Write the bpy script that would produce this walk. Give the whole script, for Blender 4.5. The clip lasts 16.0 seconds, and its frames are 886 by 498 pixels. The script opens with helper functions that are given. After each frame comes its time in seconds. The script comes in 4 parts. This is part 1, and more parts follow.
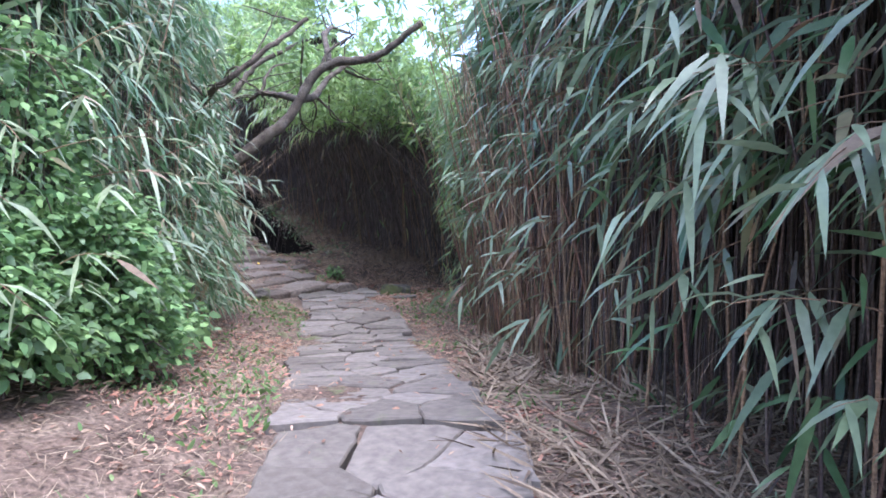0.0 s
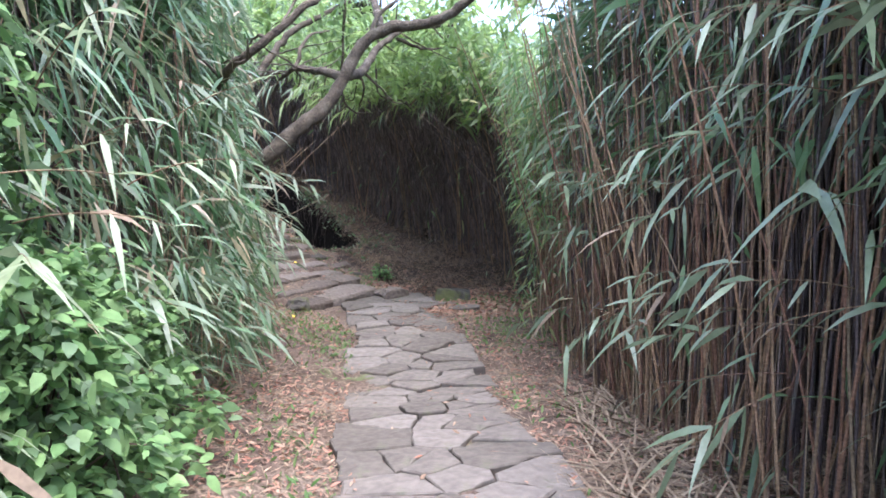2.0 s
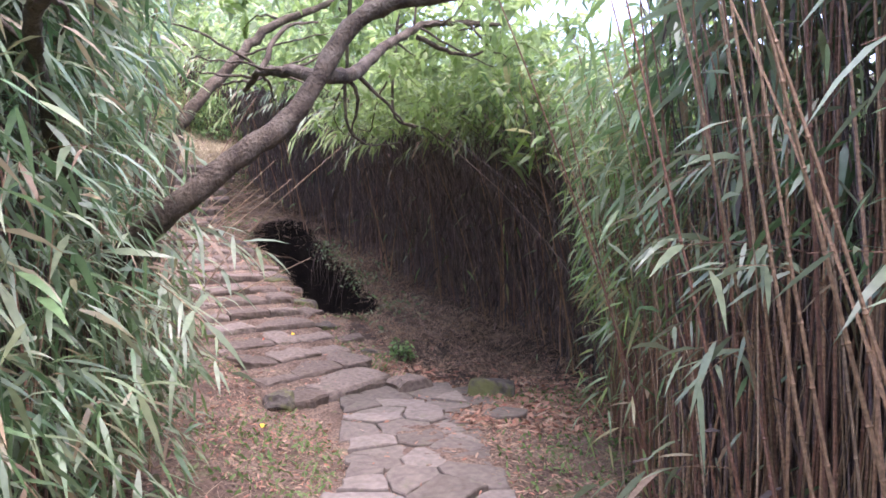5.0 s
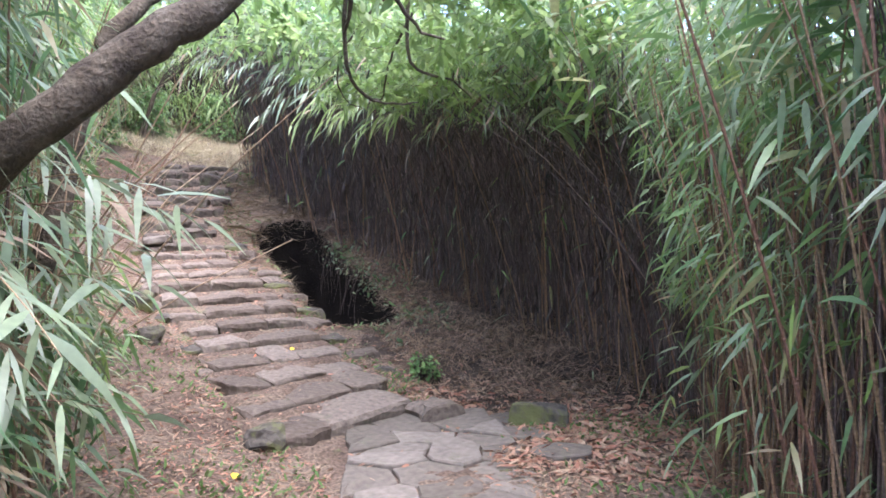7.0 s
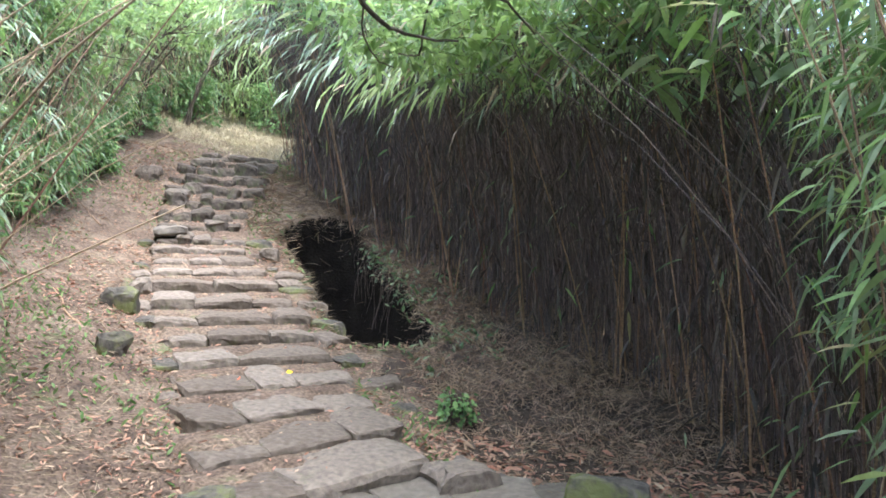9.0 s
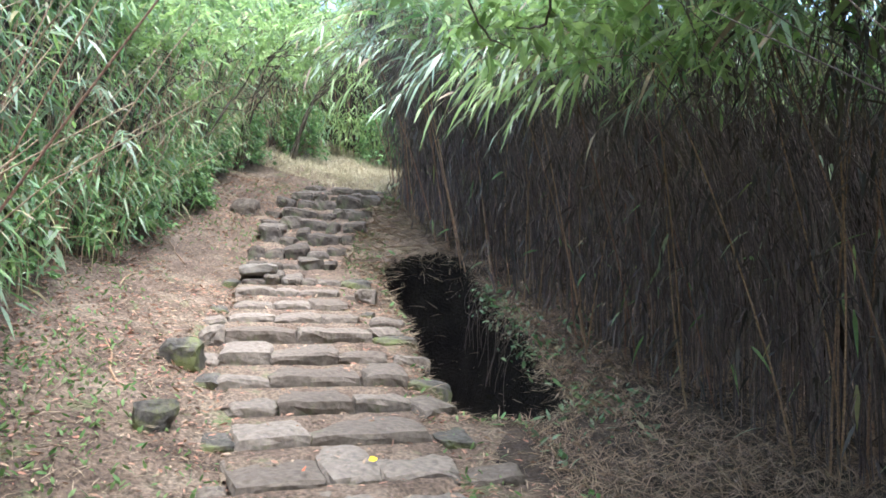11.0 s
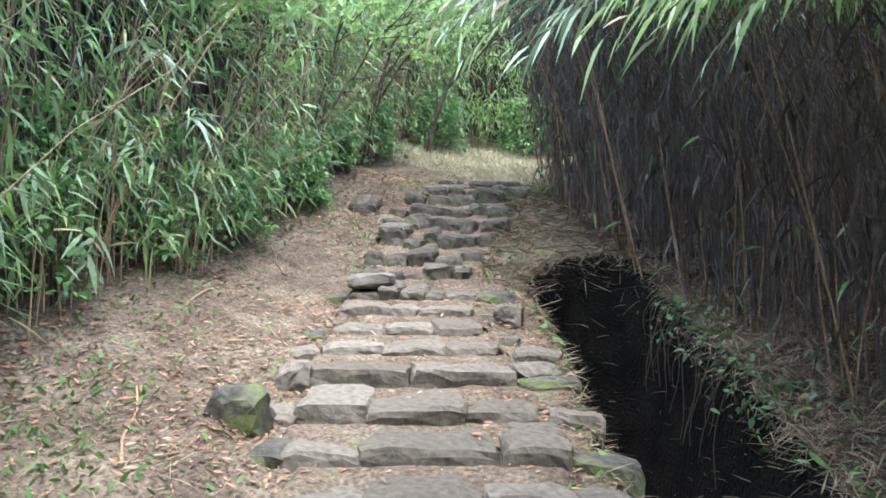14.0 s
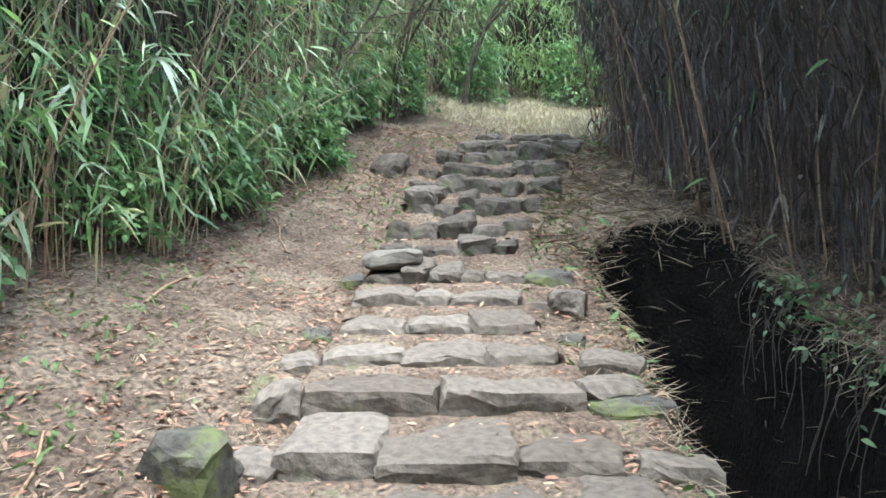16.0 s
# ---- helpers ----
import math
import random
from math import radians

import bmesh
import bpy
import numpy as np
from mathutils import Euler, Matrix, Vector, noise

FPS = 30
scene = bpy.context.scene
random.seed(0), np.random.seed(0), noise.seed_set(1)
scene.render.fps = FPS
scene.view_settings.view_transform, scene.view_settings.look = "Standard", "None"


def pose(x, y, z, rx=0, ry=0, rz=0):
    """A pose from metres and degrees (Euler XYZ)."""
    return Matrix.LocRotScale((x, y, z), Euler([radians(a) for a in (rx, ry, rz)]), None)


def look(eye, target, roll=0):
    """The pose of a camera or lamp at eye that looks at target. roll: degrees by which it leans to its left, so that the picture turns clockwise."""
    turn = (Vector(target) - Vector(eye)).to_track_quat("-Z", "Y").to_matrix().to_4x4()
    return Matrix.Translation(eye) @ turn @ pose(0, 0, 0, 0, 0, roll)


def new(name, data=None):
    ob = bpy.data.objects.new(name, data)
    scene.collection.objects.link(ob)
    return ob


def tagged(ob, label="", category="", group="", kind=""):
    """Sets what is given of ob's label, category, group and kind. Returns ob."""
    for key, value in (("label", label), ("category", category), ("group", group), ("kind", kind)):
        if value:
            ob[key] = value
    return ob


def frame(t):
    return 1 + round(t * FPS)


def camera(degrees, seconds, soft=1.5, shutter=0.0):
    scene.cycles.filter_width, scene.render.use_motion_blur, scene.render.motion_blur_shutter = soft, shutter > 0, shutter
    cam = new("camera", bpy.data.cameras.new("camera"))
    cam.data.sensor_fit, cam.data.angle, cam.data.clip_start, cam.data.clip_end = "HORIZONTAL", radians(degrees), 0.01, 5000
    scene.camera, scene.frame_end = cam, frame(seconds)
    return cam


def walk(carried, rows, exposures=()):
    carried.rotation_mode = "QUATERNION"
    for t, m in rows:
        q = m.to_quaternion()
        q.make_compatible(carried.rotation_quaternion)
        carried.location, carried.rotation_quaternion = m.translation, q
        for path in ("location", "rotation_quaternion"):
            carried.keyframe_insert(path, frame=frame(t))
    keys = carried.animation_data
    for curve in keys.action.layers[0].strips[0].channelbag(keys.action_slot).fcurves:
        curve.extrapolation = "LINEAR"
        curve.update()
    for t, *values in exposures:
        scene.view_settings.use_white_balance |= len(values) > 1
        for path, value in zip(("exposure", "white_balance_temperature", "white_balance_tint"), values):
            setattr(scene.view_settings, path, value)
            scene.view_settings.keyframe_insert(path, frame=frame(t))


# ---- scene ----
cam = camera(64.9, 16.0, soft=1.7)
METRES, EYE, TILT, LEAN, TURN = 12.5, 1.5, -5.5, 0.0, 0.0
ROWS = [
    (0.0, 0.0, 0.0, 0.0, 0.0, 0.0, 0.0),
    (0.5, -0.0081, 0.0395, 0.0047, 3.51, -1.88, -0.03),
    (1.0, -0.0202, 0.0741, 0.0159, -0.57, -4.03, -1.63),
    (1.5, -0.0255, 0.1005, 0.0257, 3.59, -3.5, -1.12),
    (2.0, -0.034, 0.1343, 0.034, 2.94, -2.49, 0.18),
    (2.5, -0.0338, 0.1641, 0.0407, 2.6, -3.79, -1.54),
    (3.0, -0.0317, 0.2005, 0.048, 6.0, -1.49, -2.23),
    (3.5, -0.034, 0.238, 0.0527, 4.85, -2.26, -0.96),
    (4.0, -0.03, 0.2756, 0.0563, 6.28, 2.04, -2.22),
    (4.5, -0.0314, 0.3039, 0.0558, 6.39, 1.06, -1.61),
    (7.0, -0.0579, 0.4563, 0.0404, 8.61, 2.2, -0.42),
    (7.5, -0.057, 0.4918, 0.0386, 9.0, 1.66, -1.09),
    (8.0, -0.0574, 0.5279, 0.0393, 10.0, 2.03, -2.18),
    (8.5, -0.0595, 0.561, 0.038, 12.18, 2.8, -3.17),
    (11.0, -0.1048, 0.7056, 0.0497, 23.39, 5.54, -4.23),
    (11.5, -0.1089, 0.7327, 0.0524, 29.76, 8.48, -4.24),
    (12.0, -0.1195, 0.7576, 0.053, 31.5, 7.44, -5.4),
    (12.5, -0.1378, 0.7839, 0.0548, 31.81, 5.73, -4.72),
    (13.0, -0.1507, 0.8115, 0.0555, 33.08, 4.74, -3.53),
    (13.5, -0.1659, 0.8309, 0.0596, 34.38, 4.33, -4.01),
    (14.0, -0.1803, 0.8478, 0.0633, 35.8, 4.92, -3.95),
    (14.5, -0.188, 0.8736, 0.0638, 38.48, 3.73, -3.51),
    (15.0, -0.2013, 0.892, 0.0642, 38.27, 1.74, -2.88),
    (15.5, -0.2223, 0.9065, 0.0705, 38.11, 1.41, -3.0),
    (16.0, -0.2399, 0.9301, 0.0769, 39.15, 1.52, -3.02),
]
walk(cam, [(t, pose(0, 0, EYE, TILT, LEAN, TURN) @ pose(METRES * x, METRES * y, METRES * z, 90 + pitch, roll, yaw)) for t, x, y, z, yaw, pitch, roll in ROWS], [(0, 2.5, 5300, 24), (2.5, 2.75, 5750, 20), (4.5, 2.8, 6050, 38), (7, 2.97, 5750, 24), (8.5, 3.08, 5750, 12), (11, 3.03, 5650, 10), (16, 2.85, 5400, 2)])

# ---- world and light: an overcast noon, soft light from above ----
world = bpy.data.worlds.new("overcast_sky")
scene.world = world
world.use_nodes = True
wn = world.node_tree
sky = wn.nodes.new("ShaderNodeTexSky")
sky.sky_type, sky.sun_disc = "NISHITA", False
sky.sun_elevation, sky.sun_rotation = radians(76), radians(135)
sky.air_density, sky.dust_density, sky.ozone_density = 1.0, 3.0, 1.0
wn.links.new(sky.outputs[0], wn.nodes["Background"].inputs[0])
wn.nodes["Background"].inputs[1].default_value = 0.15
sun = new("sun", bpy.data.lights.new("sun", "SUN"))
sun.data.energy, sun.data.angle, sun.data.color = 1.2, radians(70), (1.0, 0.96, 0.9)
sun.matrix_world = look((0, 0, 30), (-0.17 * 30, 0.16 * 30, 30 - 0.97 * 30))

RNG = np.random.default_rng(7)


# ---- materials ----
def mat(name, colors, rough=0.7, scale=4.0, fine=40.0, bump=0.3, per="noise", sheen=0.0, translucent=0.0, vary=0.35, moss=None):
    """Colours spread by noise (per='noise'), by island (per='island') or by object (per='object'); fine grain darkens and lifts."""
    m = bpy.data.materials.new(name)
    m.use_nodes = True
    nt = m.node_tree
    n, l = nt.nodes, nt.links
    bsdf = n["Principled BSDF"]
    bsdf.inputs["Roughness"].default_value = rough
    bsdf.inputs["Specular IOR Level"].default_value = 0.5 if sheen else 0.25
    co = n.new("ShaderNodeTexCoord")
    big = n.new("ShaderNodeTexNoise")
    big.inputs["Scale"].default_value, big.inputs["Detail"].default_value = scale, 6
    l.new(co.outputs["Object"], big.inputs["Vector"])
    ramp = n.new("ShaderNodeValToRGB")
    el = ramp.color_ramp.elements
    for i, c in enumerate(colors):
        p = i / max(1, len(colors) - 1)
        p = 0.3 + 0.4 * p if per == "noise" else p
        e = el[i] if i < 2 else el.new(p)
        e.position, e.color = p, (*c, 1)
    if per == "island":
        src = n.new("ShaderNodeNewGeometry").outputs["Random Per Island"]
    elif per == "object":
        src = n.new("ShaderNodeObjectInfo").outputs["Random"]
    else:
        src = big.outputs["Fac"]
    l.new(src, ramp.inputs["Fac"])
    small = n.new("ShaderNodeTexNoise")
    small.inputs["Scale"].default_value, small.inputs["Detail"].default_value = fine, 8
    l.new(co.outputs["Object"], small.inputs["Vector"])
    mr = n.new("ShaderNodeMapRange")
    mr.inputs["From Min"].default_value, mr.inputs["From Max"].default_value = 0.3, 0.7
    mr.inputs["To Min"].default_value, mr.inputs["To Max"].default_value = 1 - vary, 1 + vary
    l.new(small.outputs["Fac"], mr.inputs["Value"])
    mul = n.new("ShaderNodeMix")
    mul.data_type, mul.blend_type = "RGBA", "MULTIPLY"
    mul.inputs["Factor"].default_value = 1.0
    l.new(ramp.outputs["Color"], mul.inputs["A"])
    l.new(mr.outputs["Result"], mul.inputs["B"])
    out = mul.outputs["Result"]
    if moss:
        mm = n.new("ShaderNodeTexNoise")
        mm.inputs["Scale"].default_value, mm.inputs["Detail"].default_value = 2.3, 9
        mm.inputs["Roughness"].default_value = 0.7
        l.new(co.outputs["Object"], mm.inputs["Vector"])
        k = n.new("ShaderNodeMapRange")
        k.inputs["From Min"].default_value, k.inputs["From Max"].default_value = moss[1], moss[1] + 0.1
        l.new(mm.outputs["Fac"], k.inputs["Value"])
        mx = n.new("ShaderNodeMix")
        mx.data_type = "RGBA"
        l.new(k.outputs["Result"], mx.inputs["Factor"])
        l.new(out, mx.inputs["A"])
        mx.inputs["B"].default_value = (*moss[0], 1)
        out = mx.outputs["Result"]
    l.new(out, bsdf.inputs["Base Color"])
    if bump:
        b = n.new("ShaderNodeBump")
        b.inputs["Strength"].default_value, b.inputs["Distance"].default_value = bump, 0.02
        l.new(small.outputs["Fac"], b.inputs["Height"])
        l.new(b.outputs["Normal"], bsdf.inputs["Normal"])
    if translucent:
        tr = n.new("ShaderNodeBsdfTranslucent")
        l.new(out, tr.inputs["Color"])
        ms = n.new("ShaderNodeMixShader")
        ms.inputs["Fac"].default_value = translucent
        l.new(bsdf.outputs["BSDF"], ms.inputs[1])
        l.new(tr.outputs["BSDF"], ms.inputs[2])
        l.new(ms.outputs["Shader"], n["Material Output"].inputs["Surface"])
    return m


SOIL = mat("dry_soil", [(0.075, 0.052, 0.037), (0.125, 0.09, 0.063), (0.18, 0.138, 0.098)], 0.95, 2.6, 38, 1.0, vary=0.6, moss=((0.11, 0.13, 0.055), 0.58))
PAVE = mat("grey_flagstone", [(0.104, 0.09, 0.07), (0.142, 0.124, 0.099), (0.188, 0.166, 0.136)], 0.8, 5, 16, 0.5, per="object", vary=0.25, moss=((0.115, 0.12, 0.065), 0.60))
STEP = mat("weathered_step_stone", [(0.104, 0.083, 0.063), (0.137, 0.112, 0.087), (0.178, 0.149, 0.118)], 0.85, 5, 22, 0.9, per="object", vary=0.32, moss=((0.10, 0.105, 0.05), 0.585))
MOSSY = mat("mossy_stone", [(0.065, 0.058, 0.047), (0.10, 0.09, 0.075)], 0.9, 5, 22, 0.8, vary=0.4, moss=((0.12, 0.13, 0.05), 0.48))
BARK = mat("dark_bark", [(0.045, 0.035, 0.024), (0.085, 0.068, 0.046), (0.13, 0.11, 0.078)], 0.9, 9, 60, 1.0)
CULM = mat("bamboo_culm", [(0.13, 0.075, 0.05), (0.24, 0.135, 0.085), (0.17, 0.125, 0.07), (0.36, 0.23, 0.13), (0.12, 0.08, 0.06)], 0.55, 6, 60, 0.2, per="object", vary=0.4)
CULMS = mat("dark_bamboo_culms", [(0.055, 0.039, 0.035), (0.11, 0.075, 0.06), (0.085, 0.067, 0.052), (0.18, 0.125, 0.095)], 0.6, 6, 60, 0.2, per="island", vary=0.4)
BLADE = mat("bamboo_leaf", [(0.055, 0.12, 0.042), (0.095, 0.18, 0.07), (0.14, 0.235, 0.095), (0.17, 0.235, 0.145), (0.22, 0.27, 0.14), (0.13, 0.21, 0.09), (0.38, 0.28, 0.17)], 0.34, 3, 30, 0.0, per="island", sheen=1, translucent=0.3, vary=0.15)
FRESH = mat("fresh_leaf", [(0.23, 0.33, 0.10), (0.28, 0.40, 0.13), (0.36, 0.47, 0.18), (0.17, 0.26, 0.085), (0.30, 0.38, 0.19)], 0.42, 3, 30, 0.0, per="island", sheen=1, translucent=0.6, vary=0.15)
MIXED = mat("hedge_leaf", [(0.10, 0.19, 0.065), (0.16, 0.27, 0.09), (0.24, 0.34, 0.12), (0.22, 0.31, 0.17), (0.30, 0.36, 0.20), (0.13, 0.24, 0.10), (0.26, 0.40, 0.10), (0.46, 0.36, 0.22)], 0.36, 3, 30, 0.0, per="island", sheen=1, translucent=0.4, vary=0.15)
DRYCULM = mat("straw_coloured_culm", [(0.20, 0.14, 0.085), (0.34, 0.26, 0.16), (0.27, 0.185, 0.11), (0.42, 0.33, 0.21)], 0.6, 6, 60, 0.2, per="island", vary=0.35)
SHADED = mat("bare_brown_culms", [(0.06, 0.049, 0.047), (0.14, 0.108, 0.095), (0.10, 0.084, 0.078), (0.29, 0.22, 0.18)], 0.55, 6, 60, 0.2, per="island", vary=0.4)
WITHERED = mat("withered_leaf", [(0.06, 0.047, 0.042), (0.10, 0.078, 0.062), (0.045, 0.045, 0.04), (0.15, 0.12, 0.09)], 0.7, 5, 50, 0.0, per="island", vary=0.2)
RUBBLE = mat("dark_rubble_stone", [(0.068, 0.055, 0.042), (0.095, 0.078, 0.060), (0.125, 0.104, 0.082)], 0.9, 5, 15, 0.9, per="object", vary=0.45, moss=((0.075, 0.08, 0.04), 0.56))
# paler than the straw: sunlight on the clearing is painted into this grass
PALE = mat("sunlight_tinted_grass", [(0.42, 0.36, 0.22), (0.5, 0.44, 0.28), (0.34, 0.29, 0.17)], 0.75, 5, 50, 0.0, per="island", vary=0.2)
SHRUB = mat("bramble_leaf", [(0.12, 0.22, 0.08), (0.17, 0.30, 0.10), (0.25, 0.38, 0.14), (0.09, 0.16, 0.06), (0.20, 0.28, 0.15)], 0.6, 3, 30, 0.0, per="island", translucent=0.35, vary=0.15)
LITTER = mat("fallen_leaf", [(0.30, 0.135, 0.085), (0.33, 0.20, 0.13), (0.20, 0.125, 0.08), (0.38, 0.28, 0.185), (0.33, 0.16, 0.105), (0.14, 0.09, 0.06)], 0.75, 5, 50, 0.0, per="island", vary=0.25)
STRAW = mat("dry_straw", [(0.23, 0.175, 0.11), (0.31, 0.245, 0.16), (0.17, 0.125, 0.08), (0.11, 0.08, 0.052)], 0.75, 5, 50, 0.0, per="island", vary=0.2)
GRASS = mat("low_weeds", [(0.07, 0.14, 0.035), (0.12, 0.20, 0.06), (0.16, 0.22, 0.08)], 0.55, 5, 50, 0.0, per="island", translucent=0.3, vary=0.2)
# near-black brown of the added backing sheets, painting the shade between the culms
DEPTH_SHADE = mat("thicket_depth_shade", [(0.025, 0.02, 0.016), (0.05, 0.04, 0.03), (0.08, 0.06, 0.045)], 0.95, 3, 30, 1.0, vary=0.5)
# near-black lining: the deep shade of the hollow put into the ground colour
PIT_SHADE = mat("hollow_shade_black", [(0.006, 0.005, 0.0045), (0.015, 0.0125, 0.01)], 0.9, 3, 30, 1.0)
PIT_SHADE.node_tree.nodes["Principled BSDF"].inputs["Specular IOR Level"].default_value = 0.05
# darker soil: shade below the overhanging bamboo put into the colour
BANK_SHADE = mat("bank_shade_soil", [(0.028, 0.021, 0.016), (0.055, 0.04, 0.029), (0.09, 0.066, 0.047)], 0.95, 3, 38, 1.0, vary=0.5)
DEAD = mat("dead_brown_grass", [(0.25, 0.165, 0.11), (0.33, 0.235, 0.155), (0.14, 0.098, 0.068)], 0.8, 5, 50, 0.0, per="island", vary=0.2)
YELLOW = mat("yellow_leaf", [(0.75, 0.5, 0.03), (0.8, 0.58, 0.06)], 0.5, 9, 40, 0.0, vary=0.1)
RED = mat("red_leaf", [(0.6, 0.12, 0.05), (0.65, 0.18, 0.08)], 0.5, 9, 40, 0.0, vary=0.1)


# ---- mesh helpers ----
def soup(name, verts, faces, material, parent=None, smooth=True, label="", loc=None):
    me = bpy.data.meshes.new(name)
    me.from_pydata(np.asarray(verts).tolist(), [], faces)
    me.materials.append(material)
    if smooth:
        me.polygons.foreach_set("use_smooth", np.ones(len(me.polygons), dtype=bool))
    ob = new(name, me)
    if parent:
        ob.parent = parent
    if label:
        ob["label"] = label
    return ob


def part(name, bm, material, parent, label=""):
    me = bpy.data.meshes.new(name)
    bm.to_mesh(me)
    bm.free()
    me.materials.append(material)
    ob = new(name, me)
    ob.parent = parent
    if label:
        ob["label"] = label
    return ob


def unit(a):
    return a / np.maximum(np.linalg.norm(a, axis=-1, keepdims=True), 1e-9)


def blades(base, way, length, width, droop, broad=False):
    """Verts and faces of leaf blades, each bent down towards its tip and folded a little along its rib."""
    n = len(base)
    way = unit(way)
    side = unit(np.cross(way, np.array([0, 0, 1.0]) + RNG.normal(0, 0.5, (n, 3))))
    nor = np.cross(side, way)
    ts = (0.0, 0.3, 0.65, 1.0)
    ws = (0.25, 1.0, 0.85, 0.0) if broad else (0.3, 1.0, 0.7, 0.0)
    rows = []
    for t, w in zip(ts, ws):
        c = base + way * (length * t)[:, None]
        c[:, 2] -= droop * length * t * t
        if t < 1:
            off = side * (width * w * 0.5)[:, None]
            lift = nor * (width * w * 0.12)[:, None]
            rows += [c - off + lift, c + off + lift]
        else:
            rows.append(c)
    v = np.stack(rows, 1).reshape(-1, 3)
    k = (np.arange(n) * 7).tolist()
    f = []
    for i in k:
        f += [(i, i + 1, i + 3, i + 2), (i + 2, i + 3, i + 5, i + 4), (i + 4, i + 5, i + 6)]
    return v, f


def tubes(lines, radii, sides=4):
    """Verts and faces of tapered tubes along lines of shape (n, k, 3), radii of shape (n, k)."""
    lines, radii = np.asarray(lines, float), np.asarray(radii, float)
    n, k, _ = lines.shape
    tang = unit(np.gradient(lines, axis=1))
    ref = np.where(np.abs(tang[..., 2:3]) > 0.9, np.array([1.0, 0, 0]), np.array([0, 0, 1.0]))
    a = unit(np.cross(tang, ref))
    b = np.cross(tang, a)
    ang = np.arange(sides) * 2 * np.pi / sides
    ring = lines[:, :, None] + radii[:, :, None, None] * (a[:, :, None] * np.cos(ang)[None, None, :, None] + b[:, :, None] * np.sin(ang)[None, None, :, None])
    v = ring.reshape(-1, 3)
    f = []
    for i in range(n):
        for j in range(k - 1):
            o = (i * k + j) * sides
            for s in range(sides):
                s2 = (s + 1) % sides
                f.append((o + s, o + s2, o + sides + s2, o + sides + s))
    return v, f


def resample(pts, step):
    pts = np.asarray(pts, float)
    d = np.r_[0, np.cumsum(np.linalg.norm(np.diff(pts[:, :2], axis=0), axis=1))]
    s = np.arange(0, d[-1], step)
    return np.stack([np.interp(s, d, pts[:, i]) for i in range(pts.shape[1])], 1)


# ---- the lie of the land ----
# stone steps: middle of the front edge, height of the tread, heading, width
STEPS = [
    (-2.30, 11.05, -0.20, 55, 1.40), (-2.62, 11.45, -0.13, 53, 1.45), (-2.95, 11.85, -0.07, 49, 1.40),
    (-3.35, 12.32, 0.00, 44, 1.35), (-3.72, 12.72, 0.09, 41, 1.30), (-4.05, 13.08, 0.20, 40, 1.35),
    (-4.36, 13.40, 0.30, 39, 1.50), (-4.67, 13.74, 0.41, 38, 1.45), (-5.00, 14.10, 0.56, 38, 1.35),
    (-5.25, 14.40, 0.65, 38, 1.25), (-5.53, 14.72, 0.75, 38, 1.15), (-5.85, 15.08, 0.85, 38, 1.10),
    (-6.12, 15.48, 0.96, 37, 1.10), (-6.38, 15.87, 1.13, 36, 1.05), (-6.62, 16.30, 1.30, 34, 1.20),
    (-6.84, 16.78, 1.50, 32, 1.30), (-7.04, 17.25, 1.70, 30, 1.45), (-7.24, 17.72, 1.88, 28, 1.60),
    (-7.46, 18.30, 2.08, 27, 1.60), (-7.68, 18.87, 2.25, 26, 1.55), (-7.93, 19.55, 2.40, 24, 1.50),
]
LINE = [(0.1, -40, -0.4), (0.1, -6, -0.1), (-0.05, 0, 0.08), (-0.2, 2, 0.22), (-0.3, 3.5, 0.25), (-0.6, 5.5, 0.0), (-1.0, 7.7, -0.30), (-1.25, 9.5, -0.29), (-1.75, 10.5, -0.31)]
LINE += [(x, y, z - 0.14) for x, y, z, a, w in STEPS]
LINE += [(-8.2, 21.0, 2.75), (-8.2, 24, 3.25), (-8, 60, 4.0)]
LINE = np.array(LINE)
PIT = np.array([(-3.2, 14.37), (-3.55, 14.87), (-4.2, 15.77), (-4.92, 16.67)])

PATH_MID = np.array([(-0.2, 0.5), (-0.22, 2), (-0.28, 3.5), (-0.6, 5.5), (-1.0, 7.7), (-1.2, 9.3), (-1.45, 10.4), (-1.75, 11.3)])


def nearest(x, y, line):
    """Signed side distance (right is positive) from a polyline, and its height at the foot."""
    best = np.full(x.shape, 1e9)
    off, zz = np.zeros(x.shape), np.zeros(x.shape)
    for p, q in zip(line[:-1], line[1:]):
        d = q[:2] - p[:2]
        ln2 = d @ d
        t = np.clip(((x - p[0]) * d[0] + (y - p[1]) * d[1]) / ln2, 0, 1)
        ex, ey = x - p[0] - t * d[0], y - p[1] - t * d[1]
        dist = np.hypot(ex, ey)
        side = np.where(ex * d[1] - ey * d[0] >= 0, 1, -1)
        better = dist < best
        best = np.where(better, dist, best)
        off = np.where(better, dist * side, off)
        if len(p) > 2:
            zz = np.where(better, p[2] + t * (q[2] - p[2]), zz)
    return off, zz


def smooth_step(a, b, v):
    t = np.clip((v - a) / (b - a), 0, 1)
    return t * t * (3 - 2 * t)


